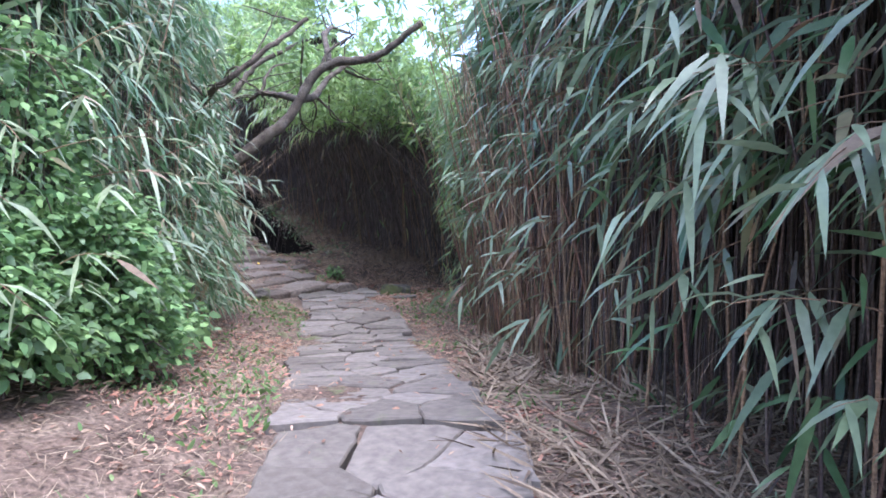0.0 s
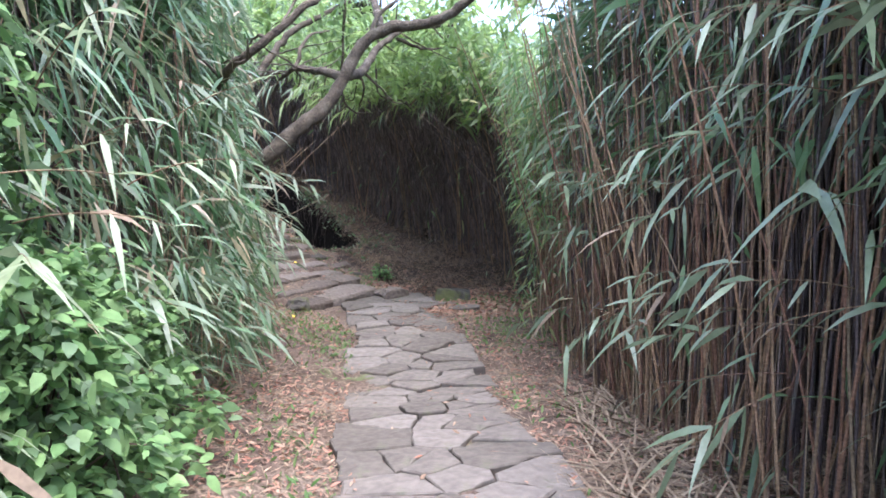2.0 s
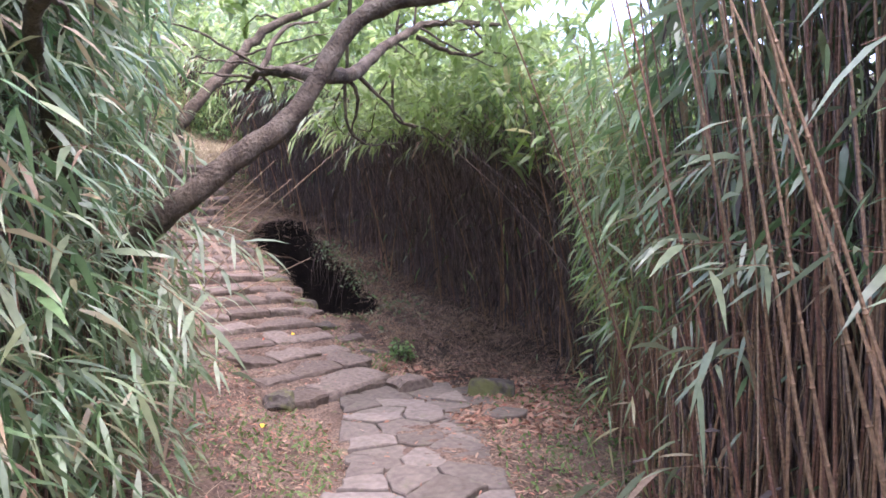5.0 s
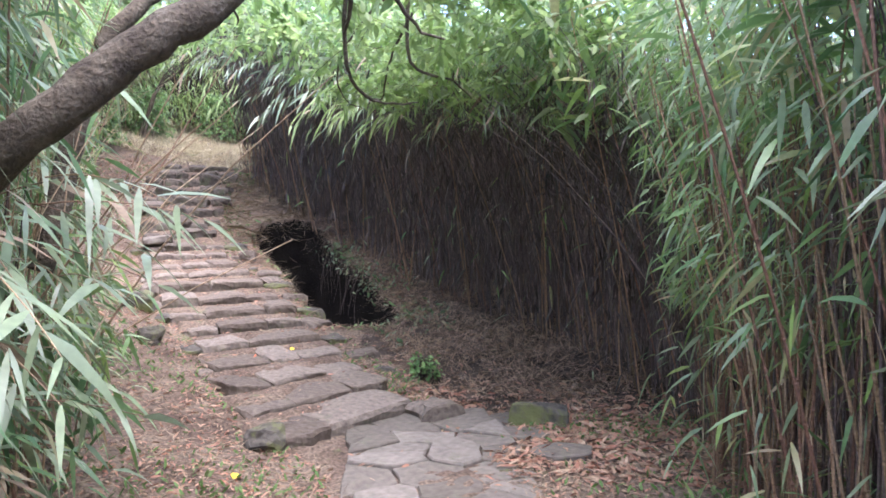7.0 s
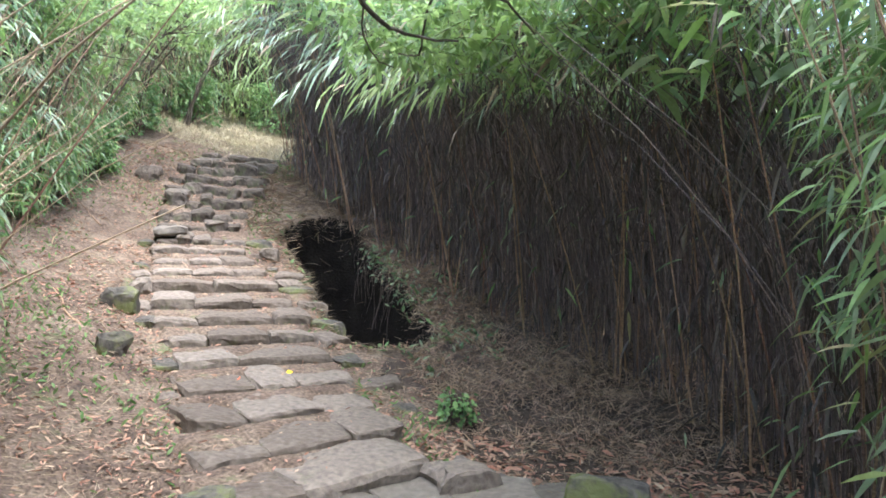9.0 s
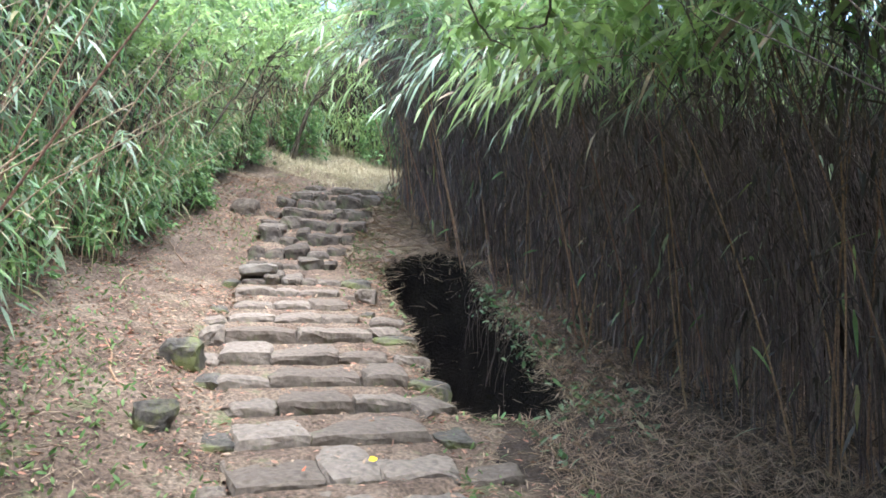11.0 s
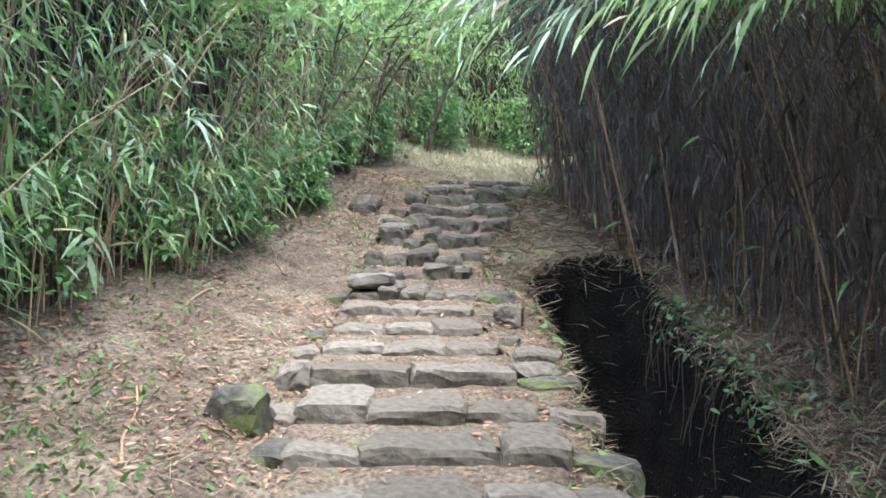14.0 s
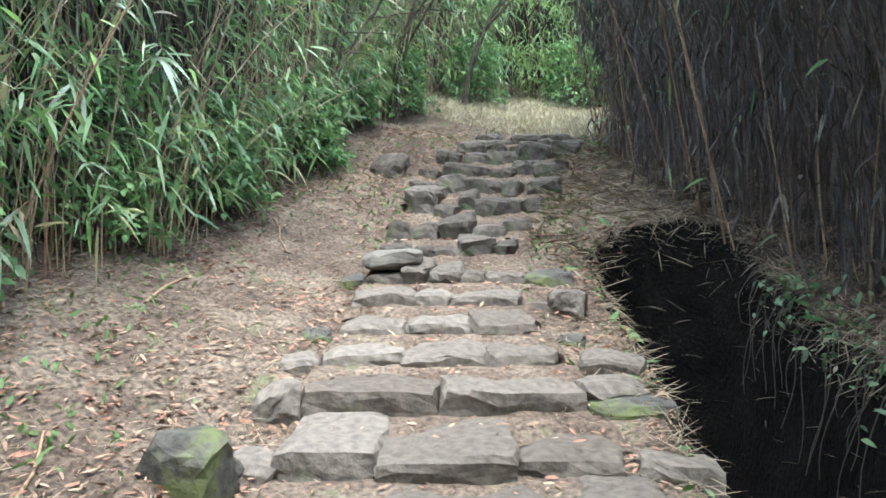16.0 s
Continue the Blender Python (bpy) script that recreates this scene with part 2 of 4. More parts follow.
def bank(x, y):
    """The ground with the hollow filled in."""
    x, y = np.asarray(x, float), np.asarray(y, float)
    off, z = nearest(x, y, LINE)
    left, right = np.maximum(-off - 0.62, 0), np.maximum(off - 0.7, 0)
    z = z + 0.27 * np.minimum(left, 1.6) + 0.42 * np.clip(left - 1.6, 0, 1.5)
    up = smooth_step(10.5, 13.5, y)
    z = z + 0.02 * np.minimum(right, 3.5) + 0.12 * up * np.clip(right - 1.4, 0, 2.0)
    z = z - 0.16 * smooth_step(0.0, 0.8, right) * smooth_step(10.5, 12, y) * (1 - smooth_step(12.6, 13.6, y))
    return z + 0.035 * np.sin(2.1 * x + 0.7 * y) * np.sin(1.7 * y - 0.6 * x) + 0.015 * np.sin(6.3 * x + 1) * np.sin(5.1 * y + 2 * x)


def land(x, y):
    """The ground with the hollow: a sheer drop beside the steps."""
    z = bank(x, y)
    pd, _ = nearest(np.asarray(x, float), np.asarray(y, float), PIT)
    bed = np.minimum(z, -1.1)
    hollow = 1 - smooth_step(0.32, 0.58, np.abs(pd))
    return z + (bed - z) * hollow


def land1(x, y):
    return float(land(np.array([x]), np.array([y]))[0])


def axis_grid(a, b, step, far, n):
    inner = np.arange(a, b + step / 2, step)
    g = far * (np.arange(1, n + 1) / n) ** 3
    return np.r_[a - g[::-1], inner, b + g]


gx, gy = axis_grid(-11.5, 3.5, 0.055, 900, 16), axis_grid(-1.5, 24, 0.055, 900, 16)
GX, GY = np.meshgrid(gx, gy)
GZ = land(GX, GY)
GZ += 0.008 * RNG.normal(0, 1, GZ.shape) * (np.abs(nearest(GX, GY, PIT)[0]) > 0.5)
nx, ny = len(gx), len(gy)
ii = (np.arange(ny - 1)[:, None] * nx + np.arange(nx - 1)[None]).ravel()
ground = soup("ground", np.stack([GX, GY, GZ], -1).reshape(-1, 3), np.stack([ii, ii + 1, ii + nx + 1, ii + nx], 1).tolist(), SOIL)
# shade inside the hollow is painted on its faces with this black
ground.data.materials.append(PIT_SHADE)
ground.data.materials.append(BANK_SHADE)
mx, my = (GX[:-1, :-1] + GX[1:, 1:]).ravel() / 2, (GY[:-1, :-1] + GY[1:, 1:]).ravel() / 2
# index 1 blackens the hollow, index 2 darkens the bank, both painted shade
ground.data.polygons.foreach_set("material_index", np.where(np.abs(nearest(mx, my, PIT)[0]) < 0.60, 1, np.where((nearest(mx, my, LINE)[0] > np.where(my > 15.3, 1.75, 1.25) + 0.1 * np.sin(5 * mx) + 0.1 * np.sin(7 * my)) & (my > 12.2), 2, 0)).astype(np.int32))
tagged(ground, "dry brown earth bank with a dark hollow beside steps", "ground", kind="structure")


# ---- bamboo thickets ----
def inside_normal(line):
    """For points along a front line, the way into the thicket (to the right of the line's run)."""
    d = unit(np.gradient(line[:, :2], axis=0))
    return np.stack([d[:, 1], -d[:, 0]], 1)


def culm_lines(bx, by, bz, height, lean, k=6):
    t = np.linspace(0, 1, k)[None, :, None]
    base = np.stack([bx, by, bz - 0.05], 1)[:, None]
    top = np.stack([lean[:, 0], lean[:, 1], height], 1)[:, None]
    bow = np.concatenate([lean[:, None] * 1.0, np.zeros((len(bx), 1, 1))], 2)
    return base + top * t + bow * (t * t - t) + RNG.normal(0, 0.012, (len(bx), k, 3)) * (t > 0)


def thicket(line, label, depth=1.7, height=3.8, culms_m=60, leaf_m=2400, low=0.9, jut=0.35, front_culms=14, section=2.4, leaf_len=0.19, overhang=0.5, low_share=0.25, top_m=900, material=BLADE, group="bamboo thicket", lean_out=None, mass=None, dead_m=0, straw_m=0, slump=0.35, culm_tilt=0.06, scatter_lean=0.2, culm_r=0.009):
    """Bamboo clumps along a front line: the thicket lies to the right of it."""
    pts = resample(line, 0.1)
    nor = inside_normal(pts)
    total = len(pts)
    per = int(section / 0.1)
    for start in range(0, total - 3, per):
        idx = np.arange(start, min(start + per, total))
        ln = len(idx) * 0.1
        mid = pts[idx[len(idx) // 2]]
        clump = tagged(new("bamboo_clump"), label, "bamboo", group)
        clump.location = (mid[0], mid[1], land1(mid[0], mid[1]))
        home = np.array(clump.location)

        def spots(n, near, deep):
            i = RNG.choice(idx, n)
            d = near + (deep - near) * RNG.random(n)
            return pts[i, 0] + nor[i, 0] * d + RNG.normal(0, 0.05, n), pts[i, 1] + nor[i, 1] * d + RNG.normal(0, 0.05, n), d, nor[i]
        # the mass of culms, in a darker colour than the front row
        n = int(culms_m * ln)
        x, y, d, nr = spots(n, 0.08, depth)
        h = height * RNG.uniform(0.75, 1.05, n)
        reach = overhang * RNG.uniform(-0.4, 1.2, n) if lean_out is None else lean_out * RNG.uniform(0.55, 1.1, n)
        lean = -nr * reach[:, None] + RNG.normal(0, scatter_lean, (n, 2))
        rad = RNG.uniform(0.45 * culm_r, culm_r, n)[:, None] * np.linspace(1, 0.5, 6)[None]
        v, f = tubes(culm_lines(x, y, land(x, y), h, lean), rad, 4)
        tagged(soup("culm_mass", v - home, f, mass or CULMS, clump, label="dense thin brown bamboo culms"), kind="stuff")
        # leaves on the face and over the top
        n = int(leaf_m * ln)
        x, y, d, nr = spots(n, -jut, 0.45)
        g = land(x + nr[:, 0] * (0.4 - d), y + nr[:, 1] * (0.4 - d))
        u = RNG.random(n)
        lo = RNG.random(n) < low_share
        z = np.where(lo, g + 0.15 + u * low, g + low + (height - low) * u)
        bulge = overhang * np.clip((z - g - low) / max(height - low, 0.1), 0, 1) ** 1.2
        x, y = x - nr[:, 0] * bulge, y - nr[:, 1] * bulge
        keep = np.sin(x * 3.1 + z * 2.3) * np.sin(y * 2.7 - z * 3.3) + RNG.normal(0, 0.5, n) > -0.35
        way = np.concatenate([-nr * RNG.uniform(0.0, 1.0, n)[:, None] + RNG.normal(0, 0.55, (n, 2)), RNG.normal(-0.45, 0.4, (n, 1))], 1)
        L = leaf_len * RNG.uniform(0.55, 1.35, n)
        v, f = blades(np.stack([x, y, z], 1)[keep], way[keep], L[keep], (L * RNG.uniform(0.1, 0.16, n))[keep], RNG.uniform(0.1, 0.6, n)[keep])
        tagged(soup("foliage", v - home, f, material, clump, label="narrow drooping green bamboo leaves"), kind="stuff")
        n = int(top_m * ln)
        x, y, d, nr = spots(n, -overhang * 0.9, depth)
        z = land(x + nr[:, 0] * (0.8 - d), y + nr[:, 1] * (0.8 - d)) + height * RNG.uniform(0.72, 1.08, n)
        L = 0.3 * RNG.uniform(0.7, 1.3, n)
        v, f = blades(np.stack([x, y, z], 1), np.concatenate([RNG.normal(0, 1, (n, 2)), RNG.normal(-0.2, 0.3, (n, 1))], 1), L, L * 0.2, RNG.uniform(0.1, 0.5, n))
        tagged(soup("crown", v - home, f, material, clump, label="dense leafy bamboo tops"), kind="stuff")
        if dead_m:
            # withered leaves caught among the stems of the face
            n = int(dead_m * ln)
            x, y, d, nr = spots(n, -0.12, 0.3)
            u = RNG.random(n) ** 0.8
            z = land(x + nr[:, 0] * (0.3 - d), y + nr[:, 1] * (0.3 - d)) + 0.1 + u * height * 0.85
            out = (lean_out or overhang) * u * u * 0.8
            x, y = x - nr[:, 0] * out, y - nr[:, 1] * out
            L = 0.17 * RNG.uniform(0.5, 1.4, n)
            v, f = blades(np.stack([x, y, z], 1), np.concatenate([RNG.normal(0, 0.45, (n, 2)), RNG.normal(-0.9, 0.5, (n, 1))], 1), L, L * RNG.uniform(0.06, 0.14, n), RNG.uniform(0.1, 0.6, n))
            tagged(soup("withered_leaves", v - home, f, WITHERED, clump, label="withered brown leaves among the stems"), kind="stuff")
        if straw_m:
            # dry culms that have slumped outwards
            n = int(straw_m * ln)
            x, y, d, nr = spots(n, -0.1, 0.35)
            h = height * RNG.uniform(0.35, 0.8, n)
            lean = slump * (-nr * RNG.uniform(-0.2, 0.6, n)[:, None] + RNG.normal(0, 0.55, (n, 2)))
            v, f = tubes(culm_lines(x, y, land(x, y), h, lean), RNG.uniform(0.004, 0.008, n)[:, None] * np.linspace(1, 0.4, 6)[None], 4)
            tagged(soup("dry_culm_mass", v - home, f, DRYCULM, clump, label="slumped straw-coloured dry culms"), kind="stuff")
        # culms of the front row, each on its own
        for j in range(int(front_culms * ln)):
            i = RNG.choice(idx)
            d = RNG.uniform(-0.05, 0.2)
            x, y = pts[i, 0] + nor[i, 0] * d, pts[i, 1] + nor[i, 1] * d
            ob = new("culm", CULM_MESHES[RNG.integers(len(CULM_MESHES))])
            ob.parent = clump
            ob.location = (x - home[0], y - home[1], land1(x, y) - home[2] - 0.04)
            lean = 0.55 * (lean_out or 0) / height
            turn = Matrix.Rotation(RNG.normal(lean * -nor[i, 0], culm_tilt), 3, "Y") @ Matrix.Rotation(RNG.normal(lean * nor[i, 1], culm_tilt), 3, "X") @ Matrix.Rotation(RNG.uniform(0, 6.28), 3, "Z")
            ob.rotation_euler = turn.to_euler()
            s = height / 3.8 * RNG.uniform(0.75, 1.05)
            ob.scale = (1.1, 1.1, s)


def culm_mesh():
    """One culm with its joints: tapered, bowed, with a ring at each node."""
    zs, rs, z = [0.0], [0.0075], 0.0
    while z < 3.6:
        gap = RNG.uniform(0.16, 0.3)
        r = 0.0075 * (1 - 0.16 * z)
        zs += [z + gap - 0.008, z + gap, z + gap + 0.008]
        rs += [r, r * 1.5, r]
        z += gap
    zs, rs = np.array(zs), np.array(rs)
    bow = RNG.normal(0, 0.025, 2)
    line = np.stack([bow[0] * zs ** 1.7, bow[1] * zs ** 1.7, zs], 1)
    v, f = tubes(line[None], rs[None], 5)
    me = bpy.data.meshes.new("culm")
    me.from_pydata(v.tolist(), [], f)
    me.materials.append(CULM)
    return me


CULM_MESHES = [culm_mesh() for _ in range(10)]

RIGHT = [(1.8, -1.5), (1.5, 1.0), (1.2, 2.9), (0.98, 4.2), (0.78, 5.5), (0.58, 7.0), (0.4, 8.5)]
RIGHT_FAR = [(0.4, 8.5), (0.38, 9.8), (0.45, 11.2)]
DARK = [(0.45, 11.2), (0.3, 12.3), (-0.3, 13.4), (-1.2, 14.3), (-2.2, 15.15), (-3.2, 16.1), (-4.3, 16.95), (-5.65, 17.8), (-6.6, 19.0), (-7.1, 19.9), (-6.6, 20.8)]
LEFT_NEAR = [(-2.9, 8.3), (-2.5, 7.3), (-2.25, 6.2), (-2.2, 5.2), (-2.3, 4.2), (-2.5, 2.8), (-2.8, 1.0), (-3.1, -1.5)]
LEFT_FAR = [(-10.4, 22.4), (-10.8, 21.0), (-10.3, 19.2), (-9.5, 17.6), (-8.6, 16.0), (-7.75, 14.5), (-7.1, 13.25), (-6.45, 12.2), (-5.5, 11.15), (-4.4, 10.1), (-3.5, 9.1), (-2.9, 8.3)]
END = [(-4.6, 22.6), (-5.8, 23.3), (-7.5, 23.9), (-9.2, 23.8), (-10.4, 22.9), (-10.9, 21.6)]
# runs are turned so that the thicket lies to the right of the run
thicket(RIGHT[:4], "tall bamboo thicket with drooping leaves before dark culms", height=3.5, culms_m=110, leaf_m=900, low=1.2, jut=0.25, front_culms=9, low_share=0.1, overhang=0.2, leaf_len=0.24, culm_tilt=0.1, dead_m=80)
thicket(RIGHT[3:], "tall bamboo thicket with many bare reddish brown culms", height=3.7, culms_m=110, leaf_m=700, low=1.6, jut=0.15, front_culms=30, low_share=0.06, overhang=0.15, culm_tilt=0.1, mass=SHADED, straw_m=10, dead_m=60)
thicket(RIGHT_FAR, "tall leafy bamboo thicket hanging over the path", height=3.1, culms_m=90, leaf_m=1300, low=1.1, jut=0.35, front_culms=20, low_share=0.12, overhang=0.25, top_m=400, leaf_len=0.17, material=MIXED, culm_tilt=0.1, mass=SHADED, straw_m=8)
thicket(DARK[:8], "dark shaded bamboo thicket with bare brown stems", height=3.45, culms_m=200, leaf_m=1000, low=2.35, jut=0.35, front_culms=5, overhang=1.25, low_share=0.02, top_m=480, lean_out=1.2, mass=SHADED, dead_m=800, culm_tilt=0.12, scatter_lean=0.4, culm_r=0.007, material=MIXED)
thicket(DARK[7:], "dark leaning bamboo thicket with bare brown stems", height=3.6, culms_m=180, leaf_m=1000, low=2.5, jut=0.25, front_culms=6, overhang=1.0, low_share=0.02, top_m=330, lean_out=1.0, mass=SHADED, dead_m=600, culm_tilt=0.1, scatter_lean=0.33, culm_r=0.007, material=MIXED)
thicket(LEFT_NEAR, "leafy green bamboo thicket over a dry bank", height=3.2, culms_m=60, leaf_m=2400, low=0.7, jut=0.35, front_culms=3, low_share=0.25, overhang=-0.15, leaf_len=0.17, straw_m=7, slump=0.6)
thicket(LEFT_FAR, "leafy green bamboo thicket above the dry bank", height=3.3, culms_m=60, leaf_m=1700, low=0.7, jut=0.4, front_culms=6, low_share=0.3, overhang=0.0, leaf_len=0.17, straw_m=28, slump=0.9, material=MIXED, culm_tilt=0.14)
thicket(END, "sunlit pale green bamboo closing the path", height=4.2, culms_m=30, leaf_m=2300, low=0.8, jut=0.4, front_culms=3, material=FRESH, overhang=-0.4)


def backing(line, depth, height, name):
    """Shade deep in a thicket as an added dark sheet: rough, upright, with thickness."""
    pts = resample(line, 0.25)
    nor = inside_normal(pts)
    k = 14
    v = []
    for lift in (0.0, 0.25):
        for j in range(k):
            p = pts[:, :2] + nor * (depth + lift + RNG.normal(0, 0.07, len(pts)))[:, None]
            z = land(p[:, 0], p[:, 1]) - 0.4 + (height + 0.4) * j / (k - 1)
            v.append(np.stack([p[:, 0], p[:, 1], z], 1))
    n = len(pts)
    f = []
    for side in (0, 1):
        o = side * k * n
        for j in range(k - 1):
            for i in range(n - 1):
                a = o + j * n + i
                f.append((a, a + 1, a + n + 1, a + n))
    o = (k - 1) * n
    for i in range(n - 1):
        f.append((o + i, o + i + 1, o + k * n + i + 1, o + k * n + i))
    ob = soup(name, np.concatenate(v), f, DEPTH_SHADE)
    return tagged(ob, "added near-black sheet standing for shade deep in the bamboo thicket", "thicket", kind="structure")


# added backdrops, dark in colour to stand for the unlit depth
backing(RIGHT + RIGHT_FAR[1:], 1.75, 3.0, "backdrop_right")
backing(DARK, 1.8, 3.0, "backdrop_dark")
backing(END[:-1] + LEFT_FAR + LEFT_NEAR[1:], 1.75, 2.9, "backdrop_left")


# ---- the leaning tree over the path ----
def limb(points, r0, r1, sides=10):
    pts = resample(np.array(points, float), 0.06)
    for _ in range(3):
        pts[1:-1] = (pts[:-2] + 2 * pts[1:-1] + pts[2:]) / 4
    k = len(pts)
    pts[1:-1] += RNG.normal(0, 0.006, (k - 2, 3))
    rad = np.linspace(r0, r1, k) * (1 + RNG.normal(0, 0.05, k))
    return pts, tubes(pts[None], rad[None], sides)


tree = tagged(new("tree"), "leaning dark-barked tree arching over the path", "tree")
tree.location = (-3.15, 8.4, land1(-3.15, 8.4))
TREE = np.array(tree.location)
TREE_LIMBS = [
    ("trunk", [(-3.15, 8.4, 0.25), (-2.95, 8.0, 1.05), (-2.52, 7.62, 1.50), (-2.28, 7.62, 1.68), (-2.04, 7.75, 1.93), (-1.82, 7.9, 2.12), (-1.66, 8.0, 2.30), (-1.61, 8.05, 2.46), (-1.57, 8.1, 2.60), (-1.44, 8.15, 2.78), (-1.23, 8.15, 2.88), (-0.88, 8.1, 2.88), (-0.64, 8.05, 2.97), (-0.2, 8.0, 3.3)], 0.088, 0.035),
    ("limb", [(-1.62, 8.04, 2.44), (-1.54, 8.4, 2.49), (-1.48, 9.2, 2.85), (-1.28, 9.6, 3.09), (-1.04, 10.0, 3.19), (-0.61, 10.5, 3.28)], 0.05, 0.014),
    ("limb", [(-1.63, 8.03, 2.42), (-1.78, 8.2, 2.49), (-2.27, 8.8, 2.60), (-2.56, 9.2, 2.52)], 0.045, 0.018),
    ("limb", [(-2.9, 8.2, 1.1), (-2.6, 7.2, 1.9), (-2.2, 6.5, 2.25), (-1.87, 6.1, 2.36), (-1.6, 6.2, 2.6), (-1.2, 6.5, 3.0)], 0.05, 0.02),
    ("limb", [(-2.95, 8.5, 1.2), (-2.9, 8.9, 2.3), (-2.5, 9.6, 3.1), (-1.9, 10.4, 3.6)], 0.055, 0.02),
    ("limb", [(-1.30, 8.15, 2.86), (-1.5, 9.0, 3.35), (-1.6, 10.2, 3.7), (-1.4, 11.8, 3.9)], 0.04, 0.012),
    ("branch", [(-1.33, 9.65, 3.0), (-1.03, 10.0, 2.92), (-0.83, 10.2, 2.98), (-0.77, 10.3, 3.17)], 0.022, 0.008),
    ("branch", [(-1.58, 8.5, 2.49), (-1.50, 8.6, 2.37), (-1.61, 8.7, 2.26), (-1.63, 8.8, 2.15)], 0.016, 0.005),
    ("branch", [(-1.53, 8.6, 2.52), (-1.34, 8.8, 2.35), (-1.35, 8.9, 2.26), (-1.15, 9.0, 2.24)], 0.015, 0.005),
    ("branch", [(-2.27, 8.8, 2.60), (-2.21, 9.0, 2.95), (-2.11, 9.1, 3.0), (-1.97, 9.3, 3.04)], 0.022, 0.008),
    ("branch", [(-1.40, 8.15, 2.80), (-1.42, 8.2, 2.95), (-1.23, 8.3, 3.09), (-1.02, 8.4, 3.25)], 0.025, 0.01),
    ("branch", [(-2.0, 10.2, 3.5), (-2.15, 10.5, 2.46), (-2.11, 10.6, 2.33), (-1.99, 10.8, 2.25), (-1.91, 11.0, 2.27), (-1.74, 11.3, 2.32)], 0.018, 0.006),
    ("branch", [(-1.6, 10.4, 3.6), (-1.74, 10.6, 2.46), (-1.54, 10.8, 2.43), (-1.41, 11.0, 2.42), (-1.3, 11.2, 2.3)], 0.016, 0.005),
    ("branch", [(-1.5, 11.4, 3.8), (-2.6, 12.1, 3.0), (-2.77, 12.3, 2.71), (-2.74, 12.4, 2.59), (-2.69, 12.6, 2.52), (-2.62, 12.8, 2.51)], 0.018, 0.005),
    ("branch", [(-1.45, 11.6, 3.85), (-2.2, 12.2, 2.9), (-2.3, 12.3, 2.64), (-2.29, 12.4, 2.56), (-2.35, 12.5, 2.53), (-2.59, 12.7, 2.61)], 0.018, 0.005),
]
ENDS = []
for name, pts, r0, r1 in TREE_LIMBS:
    line, (v, f) = limb(pts, r0, r1)
    soup(name, v - TREE, f, BARK, tree)
    ENDS.append(line)


for k in range(34):
    src = ENDS[int(RNG.integers(1, 6))]
    p = src[int(RNG.integers(len(src) // 3, len(src)))]
    d1 = unit(np.array([RNG.normal(0, 1), RNG.normal(0.3, 0.8), RNG.normal(0.3, 0.6)])[None])[0] * RNG.uniform(0.25, 0.5)
    d2 = d1 * 0.8 + RNG.normal(0, 0.12, 3)
    _, (v, f) = limb([p, p + d1, p + d1 + d2], 0.012, 0.004, 5)
    soup("branch", v - TREE, f, BARK, tree)


def canopy(n, cx, cy, cz, rx, ry, rz, size):
    """Leafy twigs in an uneven cloud: positions, ways and lengths of leaves."""
    m = n // 16
    u = RNG.normal(0, 1, (m, 3))
    u = u / np.maximum(np.linalg.norm(u, axis=1, keepdims=True), 1e-6) * RNG.random((m, 1)) ** 0.45
    c = np.array([cx, cy, cz]) + u * np.array([rx, ry, rz])
    way = unit(np.concatenate([RNG.normal(0, 1, (m, 2)), RNG.normal(-0.25, 0.35, (m, 1))], 1))
    s = np.tile(np.linspace(0, 0.32, 16), m)
    base = np.repeat(c, 16, 0) + np.repeat(way, 16, 0) * s[:, None] + RNG.normal(0, 0.015, (m * 16, 3))
    lw = unit(np.repeat(way, 16, 0) * 0.7 + RNG.normal(0, 0.6, (m * 16, 3)))
    L = size * RNG.uniform(0.6, 1.3, m * 16)
    twigs = np.stack([c, c + way * 0.16 + np.array([0, 0, 0.01]), c + way * 0.34], 1)
    return base, lw, L, twigs


CLOUDS = [
    (3000, -1.2, 10.9, 3.25, 1.6, 1.4, 0.7), (2600, -0.9, 12.1, 3.2, 1.7, 1.2, 0.65), (1200, -0.2, 9.4, 3.7, 1.2, 1.3, 0.5),
    (1400, -2.6, 10.4, 3.6, 1.1, 1.3, 0.6), (2000, -2.2, 13.0, 3.0, 1.3, 0.9, 0.5), (600, -1.6, 7.5, 3.8, 1.1, 0.8, 0.35),
    (1500, -3.6, 12.4, 3.5, 1.2, 1.2, 0.45),
]
for c in CLOUDS:
    base, lw, L, twigs = canopy(*c, 0.115)
    v, f = blades(base, lw, L, L * 0.36, RNG.uniform(0, 0.3, len(L)), broad=True)
    v2, f2 = tubes(twigs, np.full((len(twigs), 3), 0.0025), 3)
    tagged(soup("crown", v - TREE, f, FRESH, tree, label="bright green leaves lit from above"), kind="stuff")
    tagged(soup("twig_mass", v2 - TREE, f2, BARK, tree), kind="stuff")


